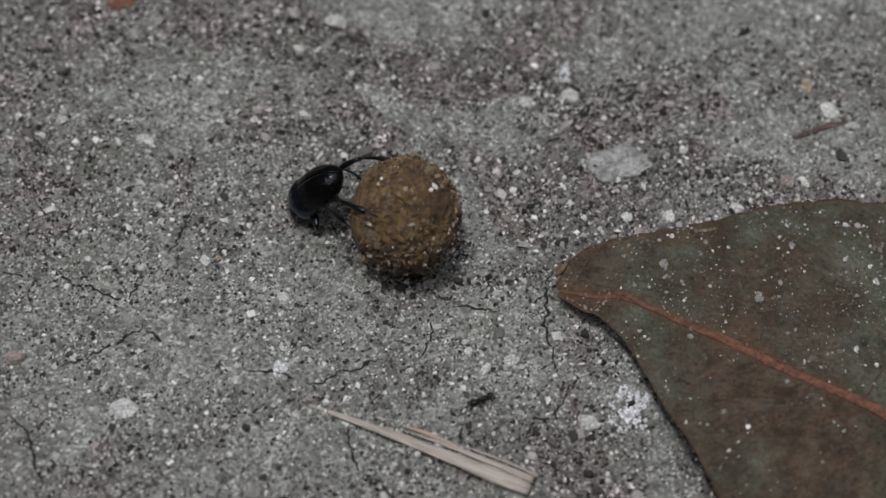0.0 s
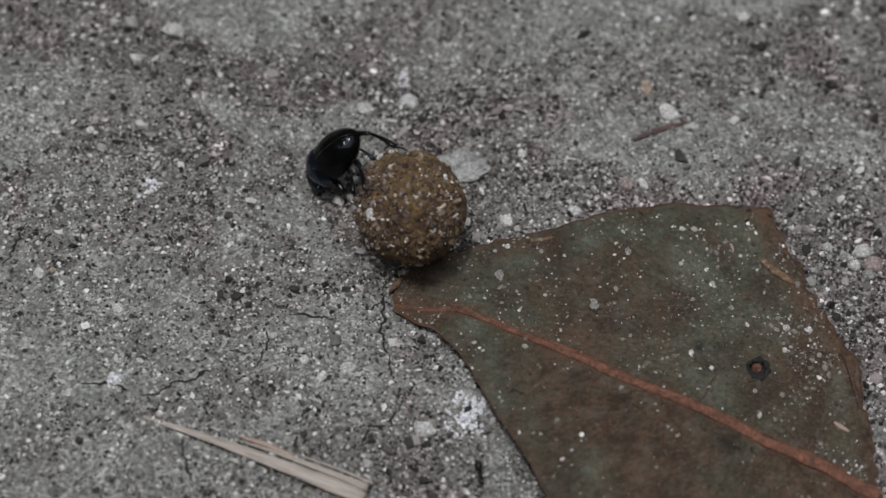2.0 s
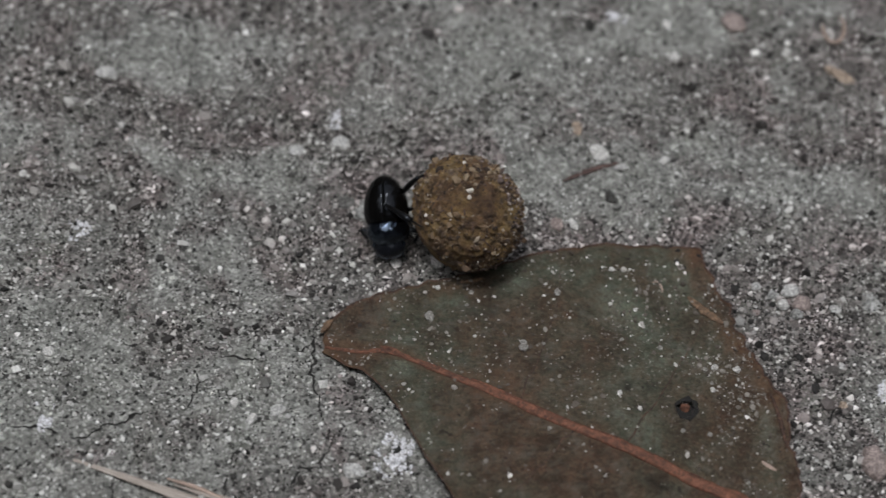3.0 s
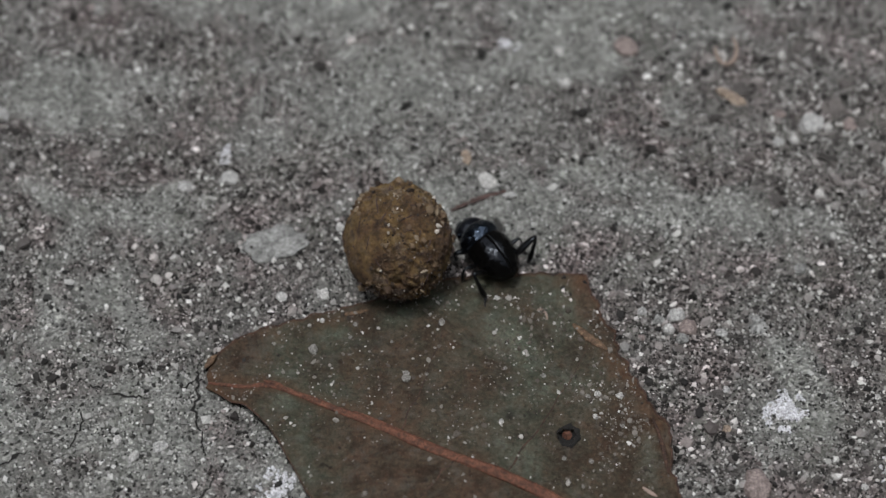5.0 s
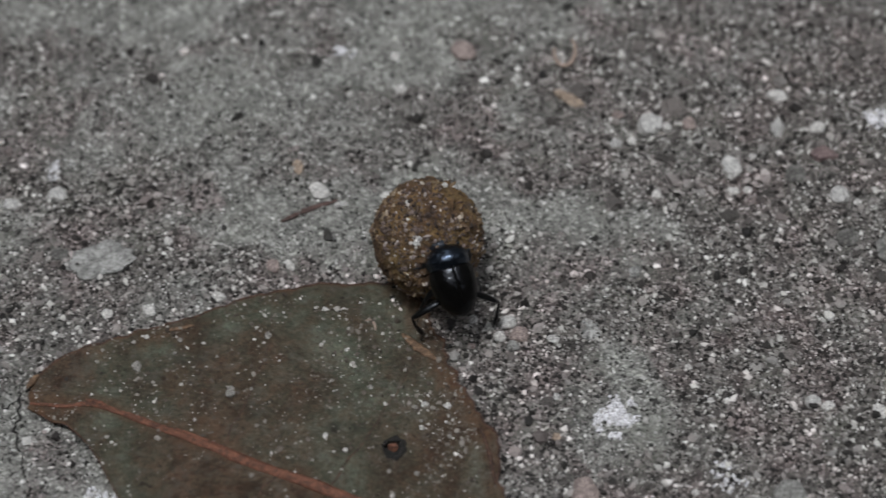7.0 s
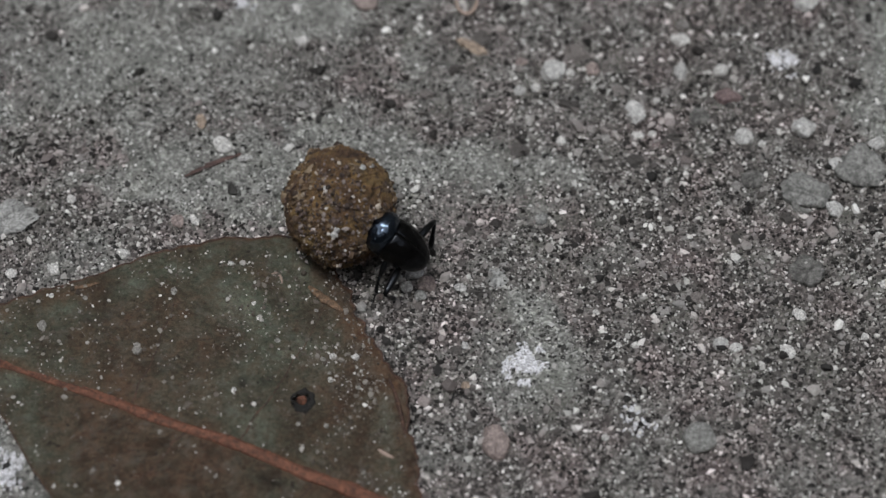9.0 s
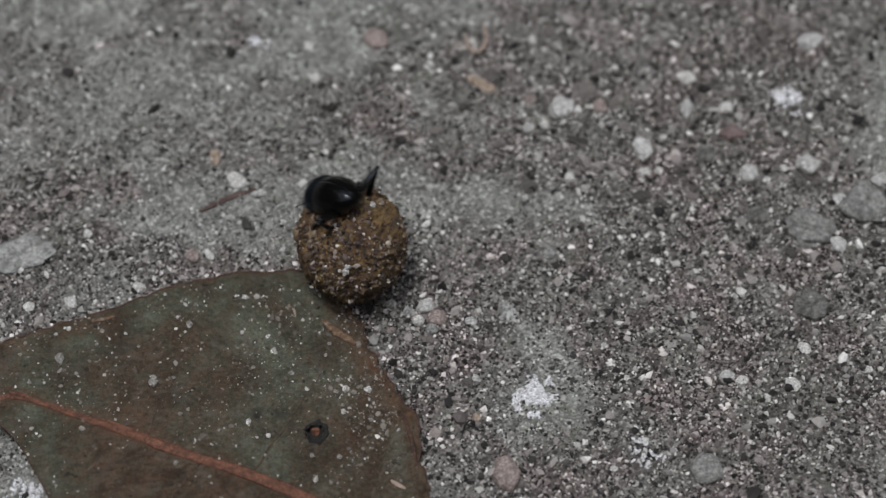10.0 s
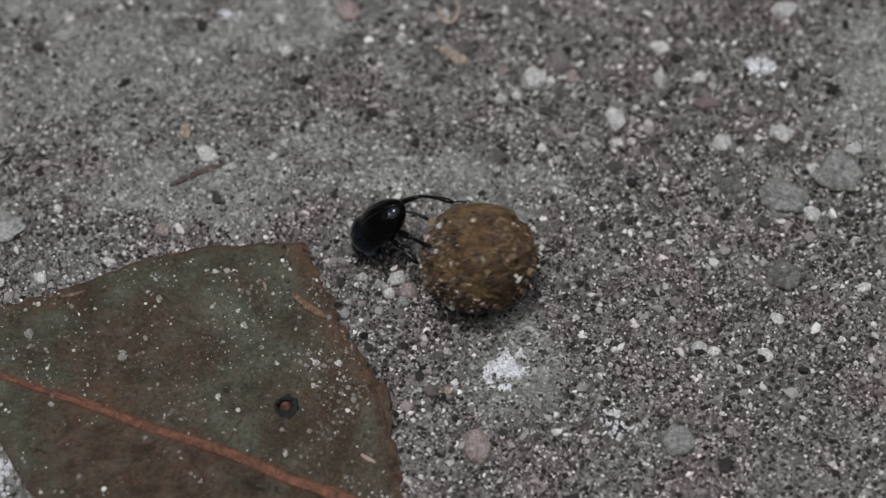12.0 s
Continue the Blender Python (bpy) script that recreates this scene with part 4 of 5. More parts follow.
    for s, side, to in ((0.4, up, 0.36), (0.62, up, 0.6), (0.52, low, 0.3), (0.78, low, 0.5)):
        a, b = rib[int(s * n)], side[int(to * n)]
        q = [tuple(a + (b - a) * t + np.array([1.6, 0]) * math.sin(3.1 * t) + 0.5 * np.array([noise.noise(Vector((9 * t, s, 0))), noise.noise(Vector((9 * t, s, 7)))])) for t in np.linspace(0, 0.9, 26)]
        part("vein", strip(on(q, -0.02), [0.38 * (1 - 0.85 * i / 25) for i in range(26)], 0.1, 6, 0.3), SIDE_VEIN, leaf, "fine side vein")
    bits = (("fold", [(16.6, -16.6), (17.6, -17.7), (18.9, -19.1), (21.4, -21.4)], 1.25, 0.1, 0.3, FOLD, "orange-brown decayed fold near the margin"),
            ("curled_lip", [(27.6, -33.2), (28.3, -35.6), (28.9, -38.6), (29.4, -42.2)], 0.55, 0.3, 0.7, MARGIN, "pale curled lip of the torn margin"),
            ("curled_lip", [(-37.2, -24.7), (-36.6, -23.7), (-35.7, -22.5)], 0.95, 0.3, 0.8, FOLD, "orange curled scrap at the leaf's tip"),
            ("scrap", [(-17.6, -15.6), (-15.6, -15.4), (-13.6, -14.7)], 0.6, 0.15, 0.5, FOLD, "orange-brown decayed scrap of margin"),
            ("scrap", [(-28.6, -27.0), (-27.2, -27.3), (-26.0, -28.0), (-24.6, -29.3)], 0.6, 0.2, 0.6, VEIN, "rusty knot where the midrib splits"),
            ("scrap", [(11.3, -14.5), (12.0, -14.3), (12.6, -15.0), (12.8, -16.2)], 0.28, 0.15, 0.8, ROOT, "pale curled husk stuck on the blade"),
            ("scrap", [(25.6, -44.4), (26.6, -45.2), (27.6, -45.8)], 0.5, 0.12, 0.5, ROOT, "pale flake stuck on the blade"))
    for name, line_, wide, lift, squash, mat, label in bits:
        part(name, strip(on(smooth_line(line_, 18), lift), [0.12 + wide * math.sin(math.pi * (i + 1) / 20) ** 0.7 * (1 + 0.35 * noise.noise(Vector((i * 0.6, 8, wide)))) for i in range(19)], 0.12, 8, squash), mat, leaf, label)
    # torn edge drawn wide and dark, so it also paints shade in the hole
    ring = [(15.3 + (1.45 + 0.45 * noise.noise(Vector((math.cos(a) * 2, math.sin(a) * 2, 1)))) * math.cos(a), -36.2 + (1.65 + 0.45 * noise.noise(Vector((math.cos(a) * 2, math.sin(a) * 2, 6)))) * math.sin(a)) for a in np.linspace(0, 6.2832, 33)]
    part("hole_rim", strip(on(ring, 0.02), [max(0.15, 0.55 + 1.3 * noise.noise(Vector((i * 0.5, 1, 1))) + 0.35 * math.cos(i * 0.196 - 0.6)) for i in range(33)], 0.15, 6, 0.4), CRACK_AND_SHADE, leaf, "near-black rim of a small hole, widened for its shade")
    jag = lambda i: 1 + 0.9 * noise.noise(Vector((i * 0.23, 4, 9)))
    part("margin", strip(on(up[2:int(0.66 * n)], 0.0), [max(0.12, 0.3 * jag(i)) for i in range(len(up[2:int(0.66 * n)]))], 0.14, 6, 0.7), MARGIN, leaf, "dark reddish rim of the blade")
    part("margin", strip(on(up[int(0.66 * n) - 1:n - 4], 0.0), [max(0.1, 0.34 * jag(i + 60)) for i in range(len(up[int(0.66 * n) - 1:n - 4]))], 0.14, 6, 0.7), MARGIN, leaf, "torn reddish rim of the blade")
    part("margin", strip(on(low[3:int(0.5 * n)], 0.0), [max(0.1, 0.2 * jag(i + 20)) for i in range(len(low[3:int(0.5 * n)]))], 0.14, 6, 0.7), MARGIN, leaf, "dark reddish rim of the blade")
    split = [tuple(q) for q in smooth_line(RIB, 40)[12:24]]
    part("vein", strip(on([(x + 0.1, y + 0.75 - 0.02 * k) for k, (x, y) in enumerate(split)], 0.1), [0.15 + 0.35 * math.sin(math.pi * (k + 1) / 13) for k in range(12)], 0.15, 6, 0.5), VEIN, leaf, "split strand beside the midrib")
    count = 7600
    s, t = 2 + rng.random(count) * (n - 4), rng.random(count)
    along = lambda q: np.stack([np.interp(s, np.arange(n + 1), q[:, k]) for k in (0, 1)], -1)
    side_up = rng.random(count) < 0.8
    q = np.where(side_up[:, None], along(rib) * (1 - t[:, None]) + along(up) * t[:, None], along(rib) * (1 - t[:, None]) + along(low) * t[:, None])
    start = 0
    for x, y, wx, wy, much in ((20.8, -32.5, 2.8, 3.4, 330), (18.8, -29.0, 2.6, 2.2, 120), (5, -12, 9.0, 2.2, 260), (14, -14.5, 3.5, 3.0, 180), (-17, -17.5, 3.2, 1.6, 150), (9, -21, 3.5, 2.5, 110), (23, -43, 2.6, 3.5, 130), (20.2, -15.5, 1.3, 3.2, 150), (25.6, -31.5, 1.3, 3.5, 150)):
        q[start:start + much] = np.array([x, y]) + rng.standard_normal((much, 2)) * [wx, wy]
        start += much
    r = np.clip(0.1 * np.exp(0.6 * rng.standard_normal(count)), 0.05, 0.4)
    clump = value_noise(q[:, 0] / 2.6 + 11, q[:, 1] / 2.6) + 0.5 * value_noise(q[:, 0] / 9, q[:, 1] / 9 + 6)
    thin = rng.random(count) < np.clip(2.6 * (clump - 0.45), 0.1, 1) * np.clip(0.45 + 0.6 * (q[:, 0] + 30) / 45, 0.35, 1)
    inside = thin & (np.hypot((q[:, 0] - 15.2) / 2, (q[:, 1] + 36.2) / 2) > 1.25) & (q[:, 0] < 18.6 + (-8.5 - q[:, 1]) * 0.36) & (q[:, 1] < -9.4 - 0.36 * np.clip(-q[:, 0] - 5, 0, 40)) & (q[:, 0] < 29.5)
    q, r = q[inside], r[inside]
    c = np.stack([q[:, 0] - LEAF_AT[0], q[:, 1] - LEAF_AT[1], leaf_height(q[:, 0], q[:, 1]) + 0.35 * r], -1)
    v, f = grains(c, r, ICO_V, ICO_F)
    tagged(raw("sand", (v * MM).tolist(), f.tolist(), PALE_GRIT, leaf), "pale sand grains stuck on the leaf", kind="stuff")
    chips = ((-21.6, -21.7, 1.5), (-7.9, -26.9, 1.5), (-7.9, -25.9, 1.0), (5.4, -12.4, 0.9), (8.6, -19.4, 0.65), (6.5, -24.7, 0.6), (12.0, -25.9, 0.8), (19.8, -29.0, 1.1), (18.3, -29.4, 0.8), (23.0, -29.4, 1.1), (19.3, -33.0, 0.9), (19.2, -31.8, 0.6),
             (10.9, -21.1, 0.5), (9.4, -21.9, 0.55), (5.7, -34.4, 0.9), (17.6, -20.9, 0.6), (23.4, -48.1, 0.7), (18.5, -40.3, 0.8), (14.6, -39.9, 0.7), (-10.1, -20.3, 0.5), (-16.2, -19.7, 0.55), (-20.4, -16.7, 0.9), (-15.5, -17.4, 0.85), (-2.8, -16.9, 1.2), (-5.0, -26.0, 0.6), (23.2, -34.4, 0.7))
    for x, y, w in chips:
        chip = new("chip", rock_mesh("chip", (w / 2, w / 2.2, w / 3), WHITE if w in (1.1, 0.65, 0.9) else DUSTY, 0.6, 2, 5))
        chip.parent = leaf
        chip.matrix_basis = pose((x - LEAF_AT[0]) * MM, (y - LEAF_AT[1]) * MM, (float(leaf_height(np.array(x), np.array(y))) + 0.16 * w) * MM, 0, 0, 360 * float(rng.random()))
    leaf.matrix_world = pose(LEAF_AT[0] * MM, LEAF_AT[1] * MM, 0)
    return leaf


leaf = build_leaf()

# ---- the dung ball ----
BALL_R = 7.9
# seconds and place of the ball's centre in mm
BALL = [(0.0, -59.2, -18.8), (0.2, -58.2, -19.6), (0.4, -57.2, -20.3), (0.5, -54.8, -19.8), (0.6, -50.0, -21.0), (0.7, -48.5, -17.4), (0.8, -47.0, -16.7), (0.9, -44.5, -18.7), (1.0, -43.0, -20.6), (1.1, -43.7, -20.2), (1.2, -42.4, -20.4), (1.5, -38.1, -16.6), (1.8, -35.7, -15.4), (2.0, -34.8, -15.5), (2.2, -28.1, -12.4), (2.4, -23.7, -12.9), (2.5, -22.4, -13.5), (2.6, -22.0, -11.8), (2.7, -16.1, -9.0), (2.8, -16.4, -9.0), (3.0, -16.3, -8.3), (3.2, -16.4, -8.6), (3.5, -16.9, -8.9), (3.7, -16.9, -9.0), (4.5, -13.0, -8.1)]
BALL += [(5.3, -7.1, -7.1), (5.5, -5.5, -6.9), (5.7, -3.8, -7.5), (6.0, -0.2, -5.3), (6.2, 4.6, -2.7), (6.5, 9.4, -2.9), (6.7, 19.7, -5.8), (7.0, 20.7, -5.2), (7.2, 21.8, -7.4), (8.8, 21.7, -8.4), (9.0, 21.7, -8.4), (9.5, 21.6, -8.1), (10.0, 21.5, -8.6), (10.2, 19.0, -7.5), (10.3, 19.9, -8.0), (10.5, 23.3, -10.0), (10.7, 25.6, -9.4), (11.0, 30.6, -11.7), (11.2, 33.9, -15.2), (11.5, 35.5, -15.3), (11.7, 38.2, -15.4), (11.9, 41.6, -16.4), (12.0, 43.9, -16.8)]


def ball_rows():
    """Seconds, place and turn of the ball, rolled over the ground without slipping."""
    ts = [r[0] for r in BALL]
    rows, turn, last = [], Matrix.Identity(3), None
    grid = sorted(set(round(t, 2) for t in list(np.arange(0, 12.01, 0.25)) + ts))
    for t in grid:
        x, y = (float(np.interp(t, ts, [r[k] for r in BALL])) for k in (1, 2))
        p = Vector((x, y, 0))
        if last is not None and (p - last).length > 1e-6:
            d = p - last
            turn = Matrix.Rotation(d.length / BALL_R, 3, Vector((-d.y, d.x, 0))) @ turn
        last = p
        z = BALL_R + (0.2 if t < 1 or t > 11 else 0.9)
        rows.append((t, Vector((x, y, z)), turn.copy()))
    return rows


BALL_ROWS = ball_rows()


def seen_side(right, up):
    """The direction on the ball that lies so far right and up of its middle, from the shot's height."""
    out = math.sqrt(max(0.0, 1 - right * right - up * up))
    return Vector((right, up * 0.82 - out * 0.57, up * 0.57 + out * 0.82))


def build_ball():
    ball = tagged(new("dung_ball"), "brown ball of dung, lumpy and fibrous, pressed full of sand grains", "dung ball")
    off = Vector((5, 2, 8))

    turns = {t: m for t, _, m in BALL_ROWS}
    crown = turns[6.0].inverted() @ seen_side(-0.08, 0.42)

    def smeared(d):
        return min(1.0, max(0.0, (d.dot(crown) - 0.78 - 0.06 * noise.noise(d * 5)) / 0.05))

    def surface(d):
        rough = 1 - 0.8 * smeared(d)
        r = 1 + 0.012 * smeared(d) + 0.03 * noise.noise(d * 1.4 + off) + 0.045 * noise.noise(d * 3.2 + off) + rough * (- 0.05 * abs(noise.noise(d * 6 + off)) + 0.045 * noise.noise(d * 9 + off) - 0.06 * max(0.0, 0.25 - abs(noise.noise(d * 7 + off))) + 0.035 * noise.noise(d * 17 + off) + 0.03 * noise.noise(d * 30 + off))
        return Vector((d.x, d.y * 1.11, d.z * 1.02)) * r * BALL_R

    bm = bmesh.new()
    bmesh.ops.create_icosphere(bm, subdivisions=6, radius=1)
    for v in bm.verts:
        v.co = surface(v.co.normalized()) * MM
    part("dung", bm, DUNG, ball)
    n = 4600
    d = rng.standard_normal((n, 3))
    d /= np.linalg.norm(d, axis=1)[:, None]
    clump = np.array([noise.noise(Vector(q) * 2.3 + off) for q in d])
    d = d[rng.random(n) < (0.45 + 1.3 * clump) * np.array([1 - 0.93 * smeared(Vector(q)) for q in d])]
    n = len(d)
    c = np.array([surface(Vector(q))[:] for q in d])
    r = np.clip(0.13 * np.exp(0.7 * rng.standard_normal(n)), 0.05, 0.62)
    v, f = grains(c, r, ICO_V, ICO_F, 1.0)
    tagged(raw("grit", (v * MM).tolist(), f.tolist(), DUNG_GRIT, ball), "sand grains pressed into the dung", kind="stuff")
    dusty = [turns[t].inverted() @ seen_side(right, up) for t, right, up in ((9.5, -0.3, 0.2), (9.5, -0.1, -0.5), (10.0, -0.3, -0.2), (10.0, 0.3, -0.5), (10.25, -0.4, 0.1), (6.5, 0.1, 0.2))]
    d = rng.standard_normal((3400, 3))
    d /= np.linalg.norm(d, axis=1)[:, None]
    d = np.array([q for q in d if max(Vector(q).dot(a) for a in dusty) > 0.8 + 0.16 * noise.noise(Vector(q) * 4)])
    c = np.array([surface(Vector(q))[:] for q in d])
    v, f = grains(c, np.clip(0.155 * np.exp(0.5 * rng.standard_normal(len(d))), 0.08, 0.6), ICO_V, ICO_F, 1.0)
    tagged(raw("earth_coat", (v * MM).tolist(), f.tolist(), CRUMB, ball), "mauve and white earth crumbs stuck on the dung", kind="stuff")
    for t, right, up, w in ((1.0, -0.36, 0.1, 1.2), (9.5, 0.56, 0.67, 1.1), (9.5, -0.1, -0.35, 1.1), (9.5, -0.2, -0.3, 0.9), (9.5, -0.26, 0.35, 1.0), (10.5, 0.6, 0.4, 1.0), (10.5, -0.05, -0.6, 1.2), (6.0, -0.35, -0.75, 1.1), (5.5, -0.8, -0.55, 0.8)):
        q = turns[t].inverted() @ seen_side(right, up)
        chip = new("grain", rock_mesh("grain", (w / 2, w / 2, w / 2.4), PALE if w < 1.15 else WHITE, 0.5, 2, 5))
        chip.parent = ball
        chip.matrix_basis = Matrix.Translation(surface(q) * 0.985 * MM)
    for k in range(90):
        q = Vector(rng.standard_normal(3)).normalized()
        a = q.orthogonal().normalized()
        a = Matrix.Rotation(rng.random() * 6.28, 3, q) @ a
        ln = 0.7 + 1.6 * rng.random()
        ends = [surface((q + a * (s * ln / BALL_R)).normalized()) * 1.004 for s in (-0.5, 0, 0.5)]
        part("fibre", strip([e[:] for e in ends], [0.12, 0.22, 0.1], 0.1, 5, 0.7), TWIG, ball)
    return ball


ball = build_ball()


# ---- the beetle ----
def dome(x0, x1, half, top, bottom, nose=0.5, grooves=0, nx=36, na=48, side=0, blunt=0.0):
    """A rounded shell from x0 to x1, in mm; side keeps its left or right half only; blunt cuts its front square."""
    bm = bmesh.new()
    rings = []
    for i in range(nx + 1):
        s = i / nx
        u = s * (1 - blunt * 0.5)
        fat = (math.sin(math.pi * u) ** nose) if 0 < i and (i < nx or blunt) else 0.02
        ring = []
        for k in range(na):
            a = 2 * math.pi * k / na
            y, z = math.cos(a) * half * fat, math.sin(a) * (top if math.sin(a) > 0 else bottom) * fat
            if grooves and math.sin(a) > 0.05:
                dip = 1 - 0.022 * max(0.0, math.cos(a * grooves)) ** 4
                y, z = y * dip, z * dip
            if side and y * side < 0.015:
                y = 0.015 * side
            ring.append(bm.verts.new(Vector((x0 + (x1 - x0) * s, y, z)) * MM))
        rings.append(ring)
    for a, b in zip(rings, rings[1:]):
        for k in range(na):
            bm.faces.new((a[k], a[(k + 1) % na], b[(k + 1) % na], b[k]))
    bm.faces.new(rings[0][::-1])
    bm.faces.new(rings[-1])
    bmesh.ops.remove_doubles(bm, verts=bm.verts, dist=0.002 * MM)
    bmesh.ops.recalc_face_normals(bm, faces=bm.faces)
    return bm


def limb(length, widths, thick, bow=0.0, spines=0, sides=8):
    """A piece of a leg along +x from its joint, in mm, bowed upwards, with spines below its far half."""
    n = len(widths) - 1
    bm = strip([(length * i / n, 0, bow * math.sin(math.pi * i / n)) for i in range(n + 1)], widths, thick, sides, 0.72)
    for k in range(spines):
        x = length * (0.45 + 0.5 * k / max(1, spines - 1))
        for side in (-1, 1):
            root = [bm.verts.new(Vector((x + dx, side * 0.12, dz)) * MM) for dx, dz in ((-0.13, -0.05), (0.13, -0.05), (0, 0.12))]
            tip = bm.verts.new(Vector((x + 0.3, side * 0.55, -0.22)) * MM)
            for a in range(3):
                bm.faces.new((root[a], root[(a + 1) % 3], tip))
    return bm


def leg(beetle, name, hip, thigh_long, shin_long, foot_long, thick):
    """A leg of three pieces, each with its origin in its joint; the joints are set as it moves."""
    t = thick
    thigh = part(name, limb(thigh_long, [0.7 * t, 1.15 * t, 1.4 * t, 1.3 * t, 1.0 * t, 0.75 * t], 0.3, 0.12), LEG, beetle)
    shin = part("shin", limb(shin_long, [0.55 * t, 0.62 * t, 0.75 * t, 0.9 * t, 1.1 * t, 0.8 * t], 0.25, 0.22, 3), LEG, thigh)
    foot = part("foot", limb(foot_long, [0.34 * t, 0.42 * t, 0.26 * t, 0.38 * t, 0.24 * t, 0.34 * t, 0.2 * t, 0.28 * t, 0.1 * t], 0.14, 0.1, 0, 6), LEG, thigh)
    thigh.location = Vector(hip) * MM
    return thigh, shin, foot, Vector(hip), thigh_long, shin_long


def build_beetle():
    beetle = tagged(new("dung_beetle"), "small glossy black dung beetle pushing its ball with long hind legs", "beetle")
    for s in (-1, 1):
        part("wing_case", dome(-5.7, 1.3, 3.36, 3.05, 1.6, 0.46, 15, side=s, blunt=0.66), SHELL, beetle, "grooved black wing case")
    part("belly", dome(-5.4, 3.6, 3.08, 0.6, 2.2, 0.45), SHELL, beetle)
    part("pronotum", dome(0.1, 4.9, 3.3, 2.95, 2.0, 0.42), PRONOTUM, beetle, "polished blue-black shield behind the head")
    head = part("head", dome(3.2, 6.5, 2.4, 1.6, 1.0, 0.45), HEAD, beetle, "dull blue-black head")
    head.location = (0, 0, -0.5 * MM)
    bm = bmesh.new()
    pts = [(4.9, -2.3), (5.9, -2.1), (6.5, -1.2), (6.75, -0.4), (6.45, 0), (6.75, 0.4), (6.5, 1.2), (5.9, 2.1), (4.9, 2.3)]
    top = [bm.verts.new(Vector((x, y, 0.15)) * MM) for x, y in pts]
    bot = [bm.verts.new(Vector((x, y, -0.2)) * MM) for x, y in pts]
    bm.faces.new(top)
    bm.faces.new(bot[::-1])
    for k in range(len(pts)):
        j = (k + 1) % len(pts)
        bm.faces.new((top[k], bot[k], bot[j], top[j]))
    part("clypeus", bm, LEG, head, "flat toothed shield at the front of the head", False)
    for s in (-1, 1):
        bm = bmesh.new()
        bmesh.ops.create_uvsphere(bm, u_segments=12, v_segments=8, radius=0.33 * MM, matrix=Matrix.Translation(Vector((4.6, 2.2 * s, 0.6)) * MM))
        part("eye", bm, PRONOTUM, head)
        part("antenna", strip([(5.6, 1.5 * s, 0), (6.4, 2.2 * s, 0.1), (7.0, 2.5 * s, 0)], [0.12, 0.12, 0.4], 0.1, 6, 0.8), LEG, head)
    legs = []
    for s in (-1, 1):
        legs.append(leg(beetle, "hind_leg", (-2.7, 2.3 * s, -0.9), 4.9, 5.2, 2.3, 0.92))
        legs.append(leg(beetle, "middle_leg", (-0.6, 2.3 * s, -1.4), 3.0, 3.4, 2.2, 0.7))
        legs.append(leg(beetle, "front_leg", (2.4, 2.0 * s, -1.4), 2.4, 2.7, 1.4, 0.8))
    return beetle, legs


beetle, beetle_legs = build_beetle()


# ---- a small ant that runs past ----
def build_ant():
    ant = tagged(new("ant"), "tiny dark brown ant running over the cement", "ant")
    part("abdomen", dome(-2.2, -0.4, 0.55, 0.55, 0.45, 0.6, 0, 12, 16), ANT, ant)
    part("thorax", dome(-0.6, 0.8, 0.32, 0.35, 0.3, 0.6, 0, 12, 16), ANT, ant)
    part("head", dome(0.7, 1.7, 0.42, 0.36, 0.34, 0.5, 0, 12, 16), ANT, ant)
    for s in (-1, 1):
        for x, fx in ((0.5, 1.3), (0.1, 0.1), (-0.3, -1.3)):
            part("leg", strip([(x, 0.2 * s, -0.1), ((x + fx) / 2, 0.9 * s, 0.35), (fx, 1.5 * s, -0.75)], [0.14, 0.12, 0.08], 0.08, 5, 0.9), ANT, ant)
        part("antenna", strip([(1.5, 0.15 * s, 0.1), (2.0, 0.55 * s, 0.35), (2.6, 0.65 * s, 0.1)], [0.08, 0.08, 0.08], 0.07, 5, 0.9), ANT, ant)
    return ant


ant = build_ant()

